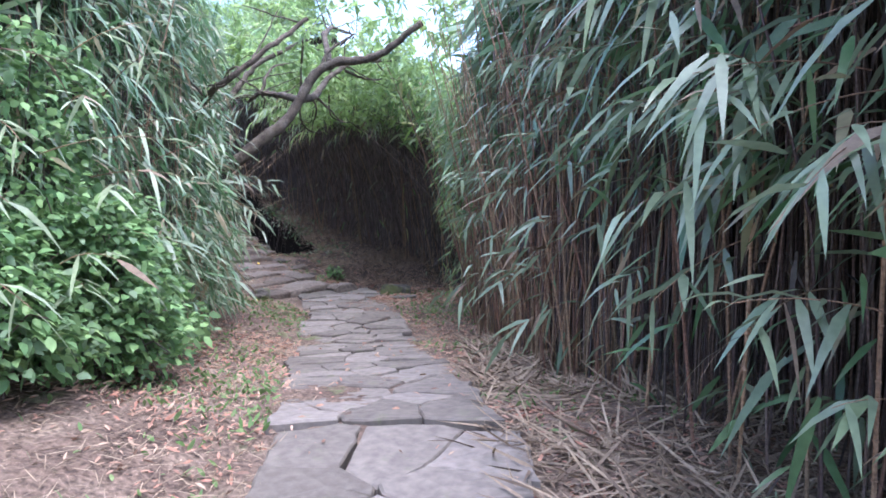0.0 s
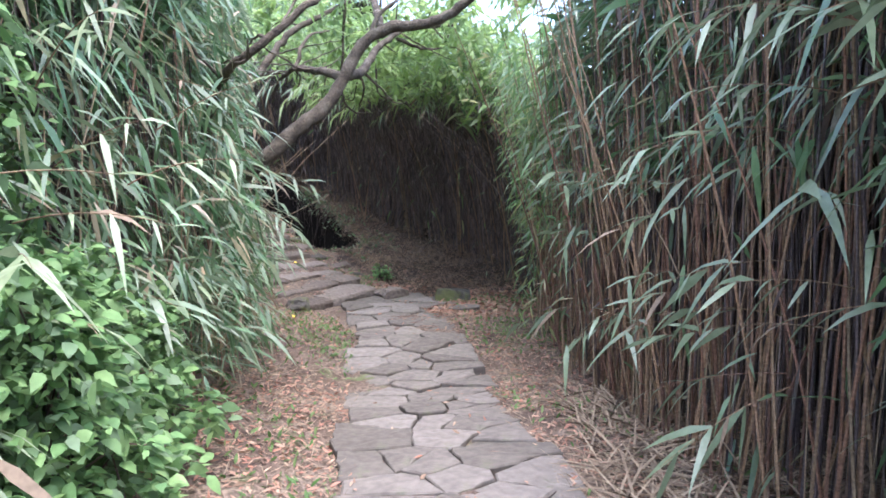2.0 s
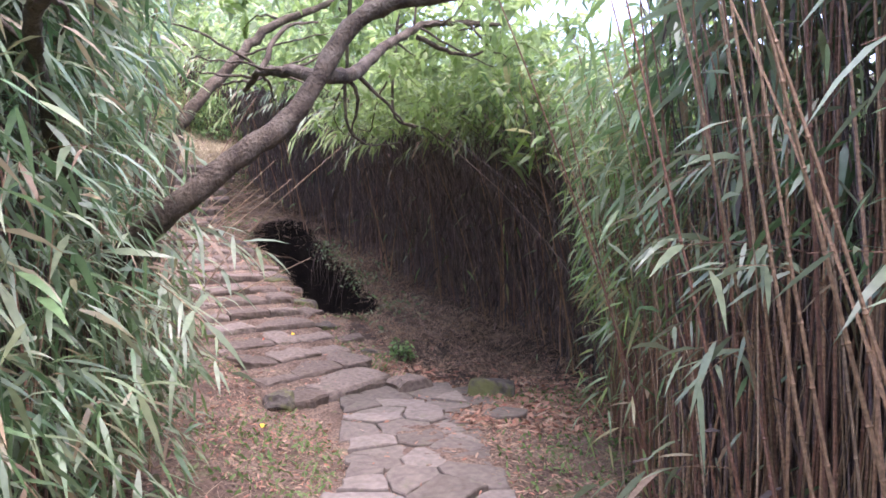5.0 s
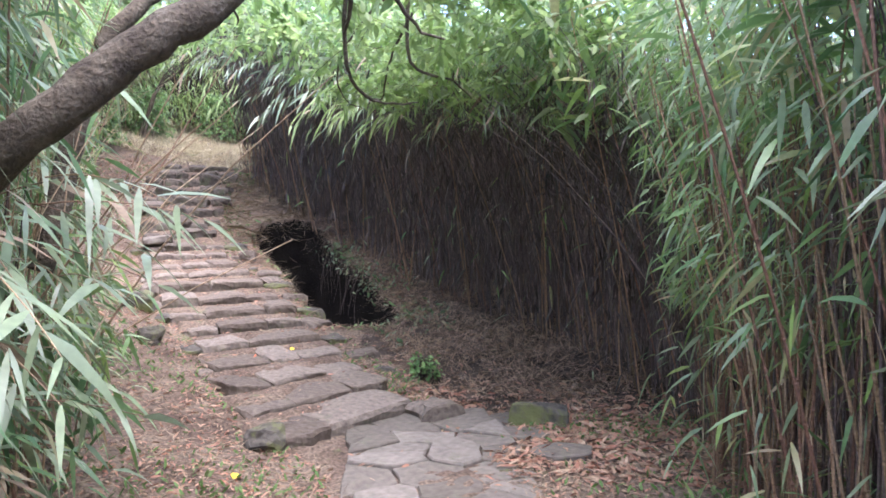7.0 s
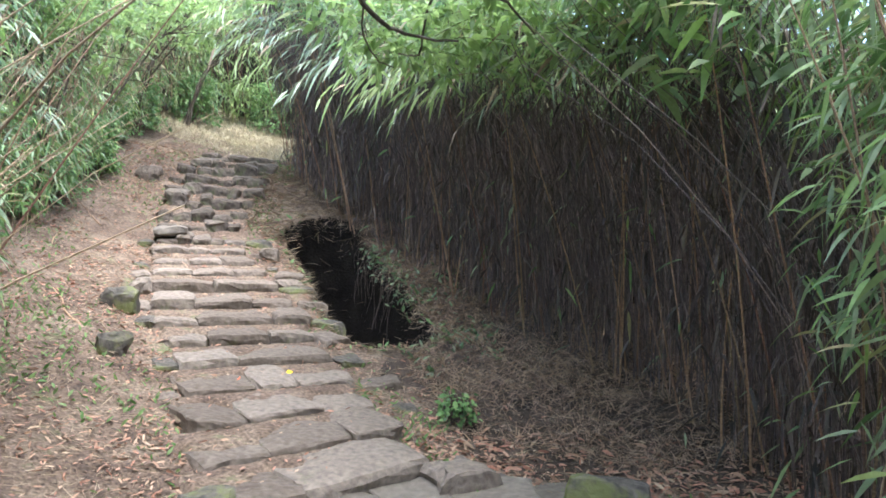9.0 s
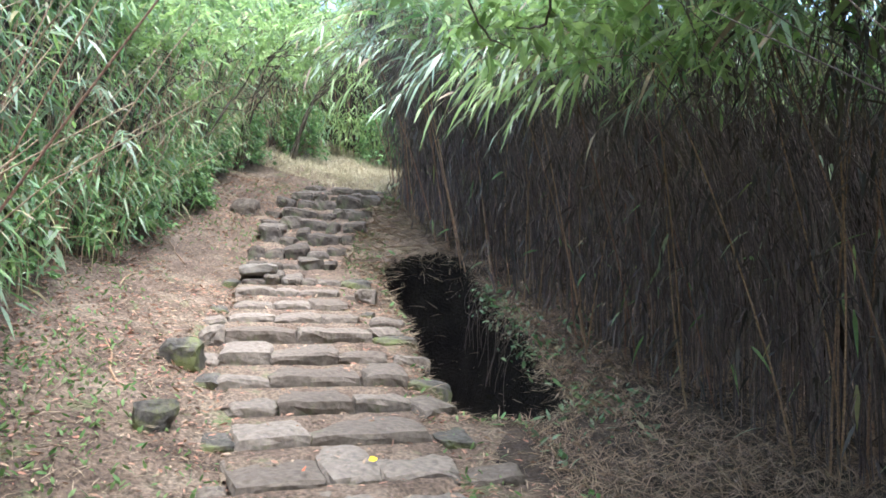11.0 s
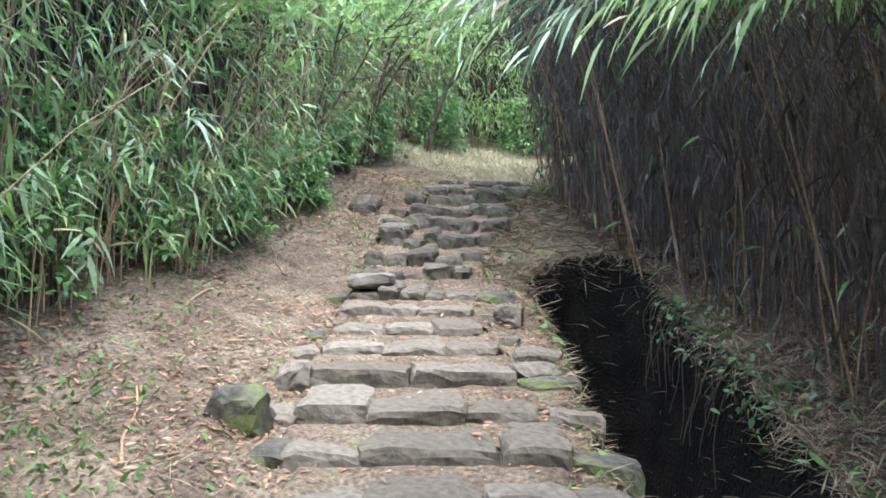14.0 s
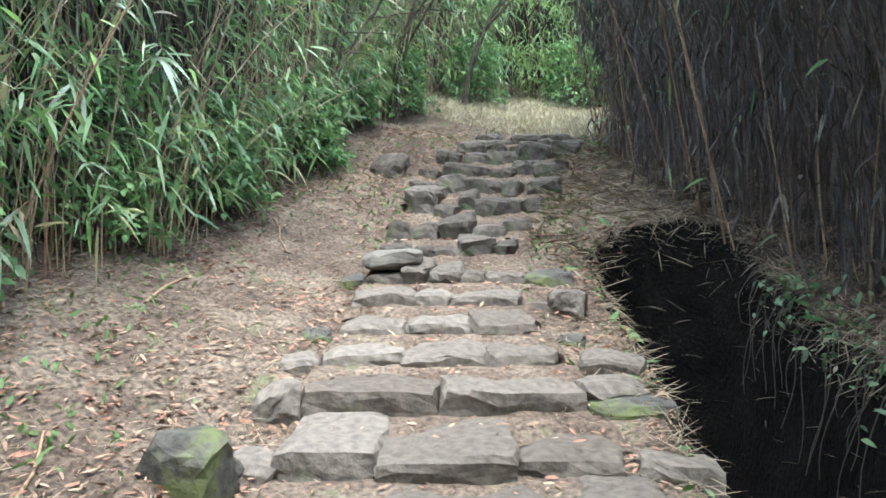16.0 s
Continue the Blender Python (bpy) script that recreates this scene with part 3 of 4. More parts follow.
# ---- brambles on the bank ----
def bramble(cx, cy, rx, ry, h, n, size=0.085):
    z0 = land1(cx, cy)
    bush = tagged(new("bramble_bush"), "leafy green bramble bush on the bank" if h > 0.3 else "small green weed clump below the hollow", "bush", "brambles")
    bush.location = (cx, cy, z0)
    m = n // 5
    a = RNG.uniform(0, 2 * np.pi, m)
    u = RNG.random(m)
    r = (1 - 0.4 * u) * RNG.uniform(0.55, 1.15, m) * (1 + 0.18 * np.sin(3 * a + 5 * u))
    c = np.stack([rx * r * np.cos(a), ry * r * np.sin(a), 0.05 + u * h], 1)
    out = unit(np.stack([np.cos(a), np.sin(a), RNG.normal(0.1, 0.3, m)], 1))
    base = np.repeat(c, 5, 0) + RNG.normal(0, 0.03, (m * 5, 3))
    way = unit(np.repeat(out, 5, 0) + RNG.normal(0, 0.7, (m * 5, 3)))
    L = size * RNG.uniform(0.6, 1.4, m * 5)
    v, f = blades(base, way, L, L * 0.62, RNG.uniform(0.1, 0.5, m * 5), broad=True)
    tagged(soup("foliage", v, f, SHRUB, bush), kind="stuff")
    k = 40
    b = np.stack([RNG.normal(0, rx * 0.3, k), RNG.normal(0, ry * 0.3, k), np.full(k, -0.05)], 1)
    t = c[RNG.choice(m, k)]
    lines = b[:, None] * (1 - np.linspace(0, 1, 5)[None, :, None]) + t[:, None] * np.linspace(0, 1, 5)[None, :, None]
    lines[:, 1:4, 2] += 0.12
    v, f = tubes(lines, np.full((k, 5), 0.004), 4)
    tagged(soup("stem_mass", v, f, CULMS, bush), kind="stuff")


bramble(-2.2, 3.1, 0.5, 0.6, 0.7, 4600, 0.058)
bramble(-2.0, 3.9, 0.45, 0.5, 0.95, 5400, 0.058)
bramble(-2.3, 3.7, 0.45, 0.8, 1.7, 6600, 0.055)
bramble(-2.1, 4.7, 0.35, 0.5, 0.7, 2600, 0.062)
bramble(-2.6, 2.6, 0.4, 0.6, 2.0, 5400, 0.052)
bramble(-2.0, 12.75, 0.14, 0.14, 0.18, 260, 0.05)


def sapling(x, y, bend, h, stems=3):
    """A thin dark many-stemmed tree arching out of the hedge."""
    z = land1(x, y)
    ob = tagged(new("sapling"), "thin dark many-stemmed tree arching out of the hedge", "tree", "saplings in the hedge")
    ob.location = (x, y, z)
    for q in range(stems):
        b = np.array(bend) * RNG.uniform(0.6, 1.25) + RNG.normal(0, 0.25, 2)
        hh = h * RNG.uniform(0.8, 1.1)
        pts = [(0.06 * q, 0, -0.05)]
        for t in (0.25, 0.45, 0.6, 0.75, 0.88, 1.0):
            w = RNG.normal(0, 0.06, 2)
            pts.append((0.06 * q + b[0] * t ** 1.8 + w[0], b[1] * t ** 1.8 + w[1], hh * (1.25 * t - 0.25 * t * t)))
        line, (v, f) = limb(pts, 0.021, 0.006, 7)
        soup("trunk", v, f, BARK, ob)
        for k in range(5):
            p = line[int(RNG.integers(len(line) // 3, len(line) - 2))]
            d = np.array([b[0] * 0.4 + RNG.normal(0, 0.35), b[1] * 0.4 + RNG.normal(0, 0.35), RNG.uniform(-0.05, 0.45)])
            _, (v, f) = limb([p, p + d * 0.5, p + d + np.array([0, 0, -0.06])], 0.010, 0.003, 5)
            soup("branch", v, f, BARK, ob)
    for k in range(2):
        base, lw, L, _ = canopy(800, bend[0] * (0.5 + 0.5 * k), bend[1] * (0.5 + 0.5 * k), h * (0.85 + 0.15 * k), 0.8, 0.8, 0.5, 0.1)
        v, f = blades(base, lw, L, L * 0.36, RNG.uniform(0, 0.3, len(L)), broad=True)
        tagged(soup("crown", v, f, FRESH, ob), kind="stuff")


sapling(-9.0, 16.9, (1.1, 0.6), 2.7)
sapling(-7.9, 14.6, (0.8, 0.3), 2.7, 2)
sapling(-10.2, 19.2, (1.6, 0.5), 2.6, 4)
sapling(-10.3, 21.0, (1.8, 0.3), 2.9, 4)
for bx, by, brx, bh in ((-9.6, 17.9, 0.4, 0.8), (-10.3, 19.6, 0.45, 1.0), (-8.7, 16.4, 0.4, 0.8), (-8.0, 14.8, 0.4, 0.9), (-7.6, 13.7, 0.4, 1.2), (-6.9, 12.5, 0.4, 1.3), (-10.4, 21.6, 0.5, 1.1), (-9.3, 23.2, 0.6, 1.2), (-7.9, 23.4, 0.6, 1.5)):
    bramble(bx, by, brx, 0.5, bh, 1900, 0.06)


# ---- long leaf sprays that hang into the path ----
def leaf_spray(x, y, z, way, n=8, leaf=0.24, material=BLADE, label="spray of long narrow bamboo leaves"):
    """A bent twig with alternate drooping blades; each blade is a part."""
    spray = tagged(new("leaf_spray"), label, "bamboo leaves", "hanging sprays")
    spray.location = (x, y, z)
    w = unit(np.array([way], float))[0]
    t = np.linspace(0, 1, 9)
    ln = 0.3 + 0.05 * n
    line = w[None] * (t * ln)[:, None]
    line[:, 2] -= 0.25 * ln * t * t
    v, f = tubes(line[None], np.linspace(0.0035, 0.0012, 9)[None], 5)
    soup("twig", v, f, CULM, spray)
    for i in range(n):
        k = 3 + int(5.99 * i / n)
        side = unit(np.cross(w, np.array([0, 0, 1.0]))[None])[0] * (1 if i % 2 else -1)
        d = unit((w * 0.7 + side * RNG.uniform(0.2, 0.8) + np.array([0, 0, RNG.uniform(-0.9, 0.1)]))[None])
        L = np.array([leaf * RNG.uniform(0.6, 1.25)])
        v, f = blades(line[k][None], d, L, L * RNG.uniform(0.1, 0.15), RNG.uniform(0.1, 0.7, 1))
        soup("leaf_blade", v, f, STRAW if RNG.random() < 0.08 else material, spray)


SPRAYS = 58
for i in range(SPRAYS):
    y = RNG.uniform(1.6, 8.0)
    edge = float(np.interp(y, [p[1] for p in RIGHT], [p[0] for p in RIGHT]))
    z = land1(edge, y) + RNG.uniform(0.55, 2.3)
    leaf_spray(edge + 0.1, y, z, (-RNG.uniform(0.5, 1.0), RNG.uniform(-0.9, 0.5), RNG.uniform(-0.1, 0.45)), int(RNG.integers(5, 9)), RNG.uniform(0.17, 0.27))
for i in range(34):
    y = RNG.uniform(1.5, 4.6)
    edge = float(np.interp(y, [p[1] for p in RIGHT], [p[0] for p in RIGHT]))
    leaf_spray(edge + 0.05, y, land1(edge, y) + RNG.uniform(1.25, 2.8), (-RNG.uniform(0.6, 1.0), RNG.uniform(-1.0, 0.2), RNG.uniform(0.0, 0.5)), int(RNG.integers(5, 9)), RNG.uniform(0.24, 0.31))
for i in range(12):
    leaf_spray(RNG.uniform(-2.75, -2.45), RNG.uniform(7.3, 8.2), RNG.uniform(0.9, 1.7), (RNG.uniform(0.3, 0.9), RNG.uniform(-0.9, 0.1), RNG.uniform(-0.2, 0.3)), 8, RNG.uniform(0.2, 0.27))
for i in range(16):
    y = RNG.uniform(4.5, 8.4)
    edge = float(np.interp(y, [p[1] for p in LEFT_NEAR[::-1]], [p[0] for p in LEFT_NEAR[::-1]]))
    leaf_spray(edge - 0.05, y, land1(edge, y) + RNG.uniform(0.5, 2.0), (RNG.uniform(0.5, 1.0), RNG.uniform(-0.8, 0.3), RNG.uniform(-0.1, 0.3)), 7, RNG.uniform(0.16, 0.25))
for i in range(18):
    y = RNG.uniform(2.2, 5.0)
    leaf_spray(RNG.uniform(-2.25, -1.85), y, land1(-2.0, y) + RNG.uniform(0.5, 1.8), (RNG.uniform(0.3, 1.0), RNG.uniform(-0.9, 0.1), RNG.uniform(-0.1, 0.4)), 7, RNG.uniform(0.14, 0.22), MIXED)
brow = resample(DARK[2:9], 0.1)
for i in range(60):
    k = int(len(brow) * 0.85 * RNG.random() ** 1.6)
    x, y = brow[k]
    leaf_spray(x - 0.45, y - 0.4, land1(x, y) + RNG.uniform(2.7, 3.5), (-RNG.uniform(0.3, 1.0), -RNG.uniform(0.3, 1.0), RNG.uniform(-0.3, 0.15)), 8, RNG.uniform(0.18, 0.26), FRESH if k < 45 else BLADE)
brow = resample(DARK[2:9], 0.1)
for i in range(54):
    x, y = brow[int(RNG.integers(len(brow)))]
    out = RNG.uniform(0.6, 1.3)
    leaf_spray(x - 0.66 * out, y - 0.75 * out, land1(x, y) + RNG.uniform(2.5, 3.1), (-RNG.uniform(0.2, 1.0), -RNG.uniform(0.2, 1.0), RNG.uniform(-0.5, 0.0)), 9, RNG.uniform(0.2, 0.28), FRESH if i % 2 == 0 else BLADE)
far_left = resample(LEFT_FAR[5:], 0.1)
for i in range(34):
    k = int(RNG.integers(len(far_left)))
    x, y = far_left[k]
    leaf_spray(x, y, land1(x, y) + RNG.uniform(0.4, 2.2), (RNG.uniform(0.4, 1.0), -RNG.uniform(0.1, 0.9), RNG.uniform(-0.1, 0.4)), 8, RNG.uniform(0.18, 0.28))


# ---- litter, straw and weeds on the ground ----
def scatter(name, n, box, keep, size, aspect, material, label, category, lift=0.01, flat=0.25, up=None):
    x = RNG.uniform(box[0], box[2], n)
    y = RNG.uniform(box[1], box[3], n)
    k = keep(x, y)
    x, y = x[k], y[k]
    n = len(x)
    z = land(x, y) + lift + 0.012 * RNG.random(n)
    tilt = RNG.normal(0, flat, n) if up is None else RNG.uniform(*up, n)
    a = RNG.uniform(0, 2 * np.pi, n)
    L = size * RNG.uniform(0.5, 1.5, n)
    v, f = blades(np.stack([x, y, z], 1), np.stack([np.cos(a), np.sin(a), tilt], 1), L, L * aspect, RNG.uniform(-0.1, 0.25, n), broad=aspect > 0.2)
    ob = soup(name, v, f, material)
    return tagged(ob, label, category, kind="stuff")


def patchy(x, y, s, bias):
    return np.sin(x * s + 1.3 * np.sin(y * s * 0.7)) * np.sin(y * s * 1.1 + x) + RNG.normal(0, 0.5, len(x)) > bias


def off_stone(x, y, margin=0.0):
    off, _ = nearest(x, y, LINE)
    return (np.abs(off) > 0.5 + margin) & (np.abs(off) < 3.2)


def litter_side(x, y):
    off, _ = nearest(x, y, LINE)
    pd, _ = nearest(x, y, PIT)
    edge = (np.abs(off) > 0.55) & (np.abs(off) < 2.6)
    return edge & ((off < 1.5) | (RNG.random(len(x)) < 1 - smooth_step(11.2, 13.2, y))) & (np.abs(pd) > 0.45) & patchy(x, y, 2.2, -0.3)


scatter("fallen_leaves", 150000, (-9.5, 2.5, 2, 20), litter_side, 0.047, 0.24, LITTER, "dry reddish brown fallen leaves on the ground", "leaf litter")
scatter("fallen_leaves", 9000, (-2.2, 10.2, 0.7, 13.8), lambda x, y: off_stone(x, y, 0.1) & (RNG.random(len(x)) < 1 - smooth_step(11.4, 13.4, y)), 0.075, 0.28, LITTER, "pale russet fallen leaves below the thicket", "leaf litter")
scatter("dry_straw", 120000, (-10, 2, 2, 22), lambda x, y: off_stone(x, y) & patchy(x, y, 1.7, -0.7), 0.10, 0.04, STRAW, "pale dry straw and bamboo litter", "straw", up=(-0.05, 0.35))
scatter("dry_straw", 6000, (0.2, 2.2, 1.7, 7), lambda x, y: patchy(x, y, 2.5, -0.2), 0.26, 0.04, STRAW, "heap of dead bamboo leaves beside the path", "straw", up=(-0.05, 0.6))
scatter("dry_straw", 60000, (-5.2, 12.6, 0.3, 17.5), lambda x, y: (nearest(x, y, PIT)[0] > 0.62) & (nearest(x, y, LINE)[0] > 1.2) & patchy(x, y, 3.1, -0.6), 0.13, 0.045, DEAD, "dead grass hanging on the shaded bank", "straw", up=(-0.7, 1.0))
scatter("weeds", 5000, (-4.6, 13.0, 0.3, 16.5), lambda x, y: (nearest(x, y, PIT)[0] > 0.5) & (nearest(x, y, PIT)[0] < 1.3) & patchy(x, y, 2.6, 0.5), 0.08, 0.3, BLADE, "dark green weeds on the slope of the hollow", "weeds", up=(0.1, 1.3))
scatter("fallen_leaves", 500, (-2.2, 1, 1, 10.6), lambda x, y: np.abs(nearest(x, y, PATH_MID)[0]) < 0.6, 0.045, 0.3, LITTER, "few fallen leaves lying on the flagstones", "leaf litter", lift=0.04)
scatter("weeds", 90000, (-9, 2, 1.2, 20), lambda x, y: off_stone(x, y, 0.1) & patchy(x, y, 1.3, 0.25) & ((nearest(x, y, LINE)[0] < 1.1) | (y < 12)), 0.048, 0.32, GRASS, "low green weeds in the dry bank", "weeds", up=(0.2, 1.5))
scatter("grass", 30000, (-11, 19.9, -6, 24), lambda x, y: patchy(x, y, 1.2, -0.8), 0.10, 0.07, PALE, "dry grass at the top of the steps, sunlight put into its colour", "grass", up=(0.3, 2))
scatter("ferns", 1300, (-5.6, 12.8, -2.2, 17), lambda x, y: (np.abs(np.abs(nearest(x, y, PIT)[0]) - 0.63) < 0.07), 0.11, 0.25, SHRUB, "small green ferns along the rim of the hollow", "ferns", up=(-0.6, 0.8))


scatter("dry_straw", 30000, (-5.8, 13.3, -2.4, 17.3), lambda x, y: np.abs(np.abs(nearest(x, y, PIT)[0]) - 0.60) < 0.08, 0.14, 0.035, STRAW, "dry straw hanging over the rim of the hollow", "straw", up=(-0.9, 0.5))


scatter("dry_straw", 7000, (-7.2, 16.2, -4.8, 19.2), lambda x, y: (nearest(x, y, LINE)[0] > 0.6) & (np.abs(nearest(x, y, PIT)[0]) > 0.45), 0.2, 0.04, STRAW, "tangled dry bamboo litter beside the upper steps", "straw", up=(-0.1, 0.5))


# ---- flagstone path ----
path = tagged(new("pavement"), "grey irregular flagstone path with dark joints", "path", kind="structure")


def clip(poly, px, py, nx_, ny_):
    """Keeps the part of a polygon where (p - (px, py)) . n <= 0."""
    out = []
    for i in range(len(poly)):
        a, b = poly[i], poly[(i + 1) % len(poly)]
        da = (a[0] - px) * nx_ + (a[1] - py) * ny_
        db = (b[0] - px) * nx_ + (b[1] - py) * ny_
        if da <= 0:
            out.append(a)
        if da * db < 0:
            t = da / (da - db)
            out.append((a[0] + t * (b[0] - a[0]), a[1] + t * (b[1] - a[1])))
    return out


def slab(poly, zs, thick, material, parent, name, rough=0.006):
    """A flagstone: a ragged outline, a worn rounded edge, an uneven top."""
    cx, cy = sum(p[0] for p in poly) / len(poly), sum(p[1] for p in poly) / len(poly)
    ring = []
    for i in range(len(poly)):
        a, b = poly[i], poly[(i + 1) % len(poly)]
        d = math.hypot(b[0] - a[0], b[1] - a[1])
        k = max(1, int(d / 0.09))
        for j in range(k):
            t = j / k
            ring.append((a[0] + t * (b[0] - a[0]) + RNG.normal(0, rough * 1.6), a[1] + t * (b[1] - a[1]) + RNG.normal(0, rough)))
    n = len(ring)
    z0 = zs(cx, cy)
    tx, ty = (zs(cx + 0.2, cy) - zs(cx - 0.2, cy)) / 0.4 + RNG.normal(0, 0.02), (zs(cx, cy + 0.2) - zs(cx, cy - 0.2)) / 0.4 + RNG.normal(0, 0.02)
    lift = RNG.normal(0, 0.009)

    def top(x, y):
        return lift + tx * (x - cx) + ty * (y - cy)
    v, f = [], []
    for s, dz in ((1.0, -thick), (1.0, -0.010), (0.955, 0.0), (0.55, 0.002)):
        for x, y in ring:
            x2, y2 = cx + (x - cx) * s, cy + (y - cy) * s
            v.append((x2 - cx, y2 - cy, top(x2, y2) + dz + (RNG.normal(0, 0.003) if s < 1 else 0)))
    v.append((0, 0, lift))
    for r in range(3):
        for i in range(n):
            j = (i + 1) % n
            f.append((r * n + i, r * n + j, (r + 1) * n + j, (r + 1) * n + i))
    for i in range(n):
        f.append((3 * n + i, 3 * n + (i + 1) % n, 4 * n))
    ob = soup(name, v, f, material, parent, smooth=False)
    ob.location = (cx, cy, z0)
    return ob


mids = np.concatenate([resample(PATH_MID[:3], 0.38), resample(PATH_MID[2:], 0.27)[1:]])
seeds = []
for i, (x, y) in enumerate(mids):
    d = unit((mids[min(i + 1, len(mids) - 1)] - mids[max(i - 1, 0)])[None])[0]
    r = np.array([d[1], -d[0]])
    half = 0.60 + 0.05 * math.sin(i * 1.7)
    cols = (3 if (i % 3) else 2) if y > 3.6 else 2 + (i % 2)
    for c in range(cols):
        o = (c + 0.5) / cols * 2 - 1
        seeds.append((x + r[0] * o * half + RNG.normal(0, 0.085), y + r[1] * o * half + RNG.normal(0, 0.075)))
seeds = np.array(seeds)


def path_z(x, y):
    return float(nearest(np.array([x]), np.array([y]), LINE)[1][0]) + 0.035


for i, (sx, sy) in enumerate(seeds):
    poly = [(sx - 0.5, sy - 0.42), (sx + 0.5, sy - 0.42), (sx + 0.5, sy + 0.42), (sx - 0.5, sy + 0.42)]
    for j, (qx, qy) in enumerate(seeds):
        if j != i and abs(qx - sx) < 1.2 and abs(qy - sy) < 1.1:
            dx, dy = qx - sx, qy - sy
            ln = math.hypot(dx, dy)
            poly = clip(poly, (sx + qx) / 2 - dx / ln * 0.007, (sy + qy) / 2 - dy / ln * 0.007, dx, dy)
    for sgn in (-1, 1):
        k = int(np.argmin(np.hypot(mids[:, 0] - sx, mids[:, 1] - sy)))
        d = unit((mids[min(k + 1, len(mids) - 1)] - mids[max(k - 1, 0)])[None])[0]
        r = np.array([d[1], -d[0]]) * sgn
        w = 0.60 + RNG.uniform(-0.06, 0.08)
        poly = clip(poly, mids[k][0] + r[0] * w, mids[k][1] + r[1] * w, r[0], r[1])
    if len(poly) > 2:
        slab(poly, path_z, 0.12, PAVE, path, "flagstone")
# loose slabs where the path widens below the steps
for cx, cy, s, a in ((-0.95, 11.3, 0.3, 0.3), (-1.1, 11.95, 0.26, 1.0), (-0.65, 10.7, 0.24, 0.5), (-1.5, 11.9, 0.25, 0.1)):
    poly = [(cx + s * math.cos(a + k * 1.05) * RNG.uniform(0.8, 1.1), cy + s * math.sin(a + k * 1.05) * RNG.uniform(0.8, 1.1)) for k in range(6)]
    slab(poly, lambda x, y: land1(x, y) + 0.04, 0.12, PAVE, path, "flagstone")


# ---- stone steps ----
stairs = tagged(new("stone_steps"), "worn rough-hewn stone steps climbing the bank", "steps", kind="structure")


def block(w, d, h, seed, rough=0.02):
    """A hewn stone with broken edges: origin at the middle of its front top edge, depth to +y."""
    bm = bmesh.new()
    bmesh.ops.create_cube(bm, size=1)
    bmesh.ops.subdivide_edges(bm, edges=bm.edges[:], cuts=4, use_grid_fill=True)
    for vert in bm.verts:
        p = vert.co.copy()
        edge = sum(abs(abs(c) - 0.5) < 1e-4 for c in p)
        q = Vector((p.x * w, (p.y + 0.5) * d, (p.z - 0.5) * h))
        shrink = (0, 0, 0.015, 0.026)[edge]
        q -= Vector((math.copysign(shrink, p.x), math.copysign(shrink, p.y), math.copysign(shrink, p.z)))
        s = Vector((seed * 7.3, seed * 3.1, 0))
        wob = noise.noise_vector(q * 5 + s) * rough + noise.noise_vector(q * 14 + s) * rough * 0.5
        if p.z > 0.49:
            wob.z *= 0.4
        q += wob
        vert.co = q
    return bm


for i, (x, y, z, a, w) in enumerate(STEPS):
    rot = Matrix.Rotation(radians(a), 4, "Z")
    rise = z - (STEPS[i - 1][2] if i else -0.31)
    if i + 1 < len(STEPS):
        run = math.hypot(STEPS[i + 1][0] - x, STEPS[i + 1][1] - y)
    else:
        run = 0.5
    wild = i >= 12
    count = 5 if wild else (3 if i % 4 else 2)
    cuts = np.sort(np.r_[0, (np.arange(1, count) + RNG.uniform(-0.3, 0.3, count - 1)) / count, 1])
    for j in range(count):
        bw = (cuts[j + 1] - cuts[j]) * w
        mid = ((cuts[j] + cuts[j + 1]) / 2 - 0.5) * w
        h = rise + 0.10 + RNG.uniform(0, 0.05)
        depth = run * 1.06 + RNG.uniform(-0.02, 0.09)
        bm = block(bw + (0.03 if wild else 0.012), depth, h, i * 5 + j, 0.055 if wild else 0.042)
        ob = part("step_stone", bm, RUBBLE if wild else STEP, stairs)
        ob.matrix_basis = Matrix.Translation((x, y, z + RNG.normal(0, 0.03 if wild else 0.012))) @ rot @ pose(mid, RNG.normal(0, 0.045 if wild else 0.025), 0, RNG.normal(0, 5 if wild else 1.2), RNG.normal(0, 5 if wild else 2.0), RNG.normal(0, 9 if wild else 3.0))


def tread_soil(x, y, z, a, w, run):
    """Trodden earth that has settled on the back of a tread."""
    nu, nv = 26, 7
    u = np.linspace(-0.5, 0.5, nu)
    front = run * (0.45 + 0.22 * np.sin(u * 9 + x * 7) + 0.12 * np.sin(u * 23 + y * 5))
    rows = []
    for c in range(nv):
        t = c / (nv - 1)
        d = front + (run * 1.02 - front) * t
        h = 0.055 * math.sin(min(1, t * 1.6) * math.pi / 2) - 0.042 + RNG.normal(0, 0.004, nu)
        h[[0, -1]] = -0.05
        rows.append(np.stack([u * w * 1.06, d, h], 1))
    f = [(c * nu + q, c * nu + q + 1, (c + 1) * nu + q + 1, (c + 1) * nu + q) for c in range(nv - 1) for q in range(nu - 1)]
    ob = soup("tread_soil", np.concatenate(rows), f, SOIL, stairs, label="trodden brown earth on a tread")
    ob.matrix_basis = pose(x, y, z, 0, 0, a)


leaf_at, leaf_way = [], []
for i, (x, y, z, a, w) in enumerate(STEPS[:-1]):
    run = math.hypot(STEPS[i + 1][0] - x, STEPS[i + 1][1] - y)
    tread_soil(x, y, z, a, w, run)
    for k in range(34):
        u, d = RNG.uniform(-0.5, 0.5) * w, run * RNG.uniform(0.1, 1.0) ** 0.6
        c, q = math.cos(radians(a)), math.sin(radians(a))
        leaf_at.append((x + u * c - d * q, y + u * q + d * c, z + 0.022))
        leaf_way.append((RNG.normal(), RNG.normal(), RNG.normal(0, 0.12)))
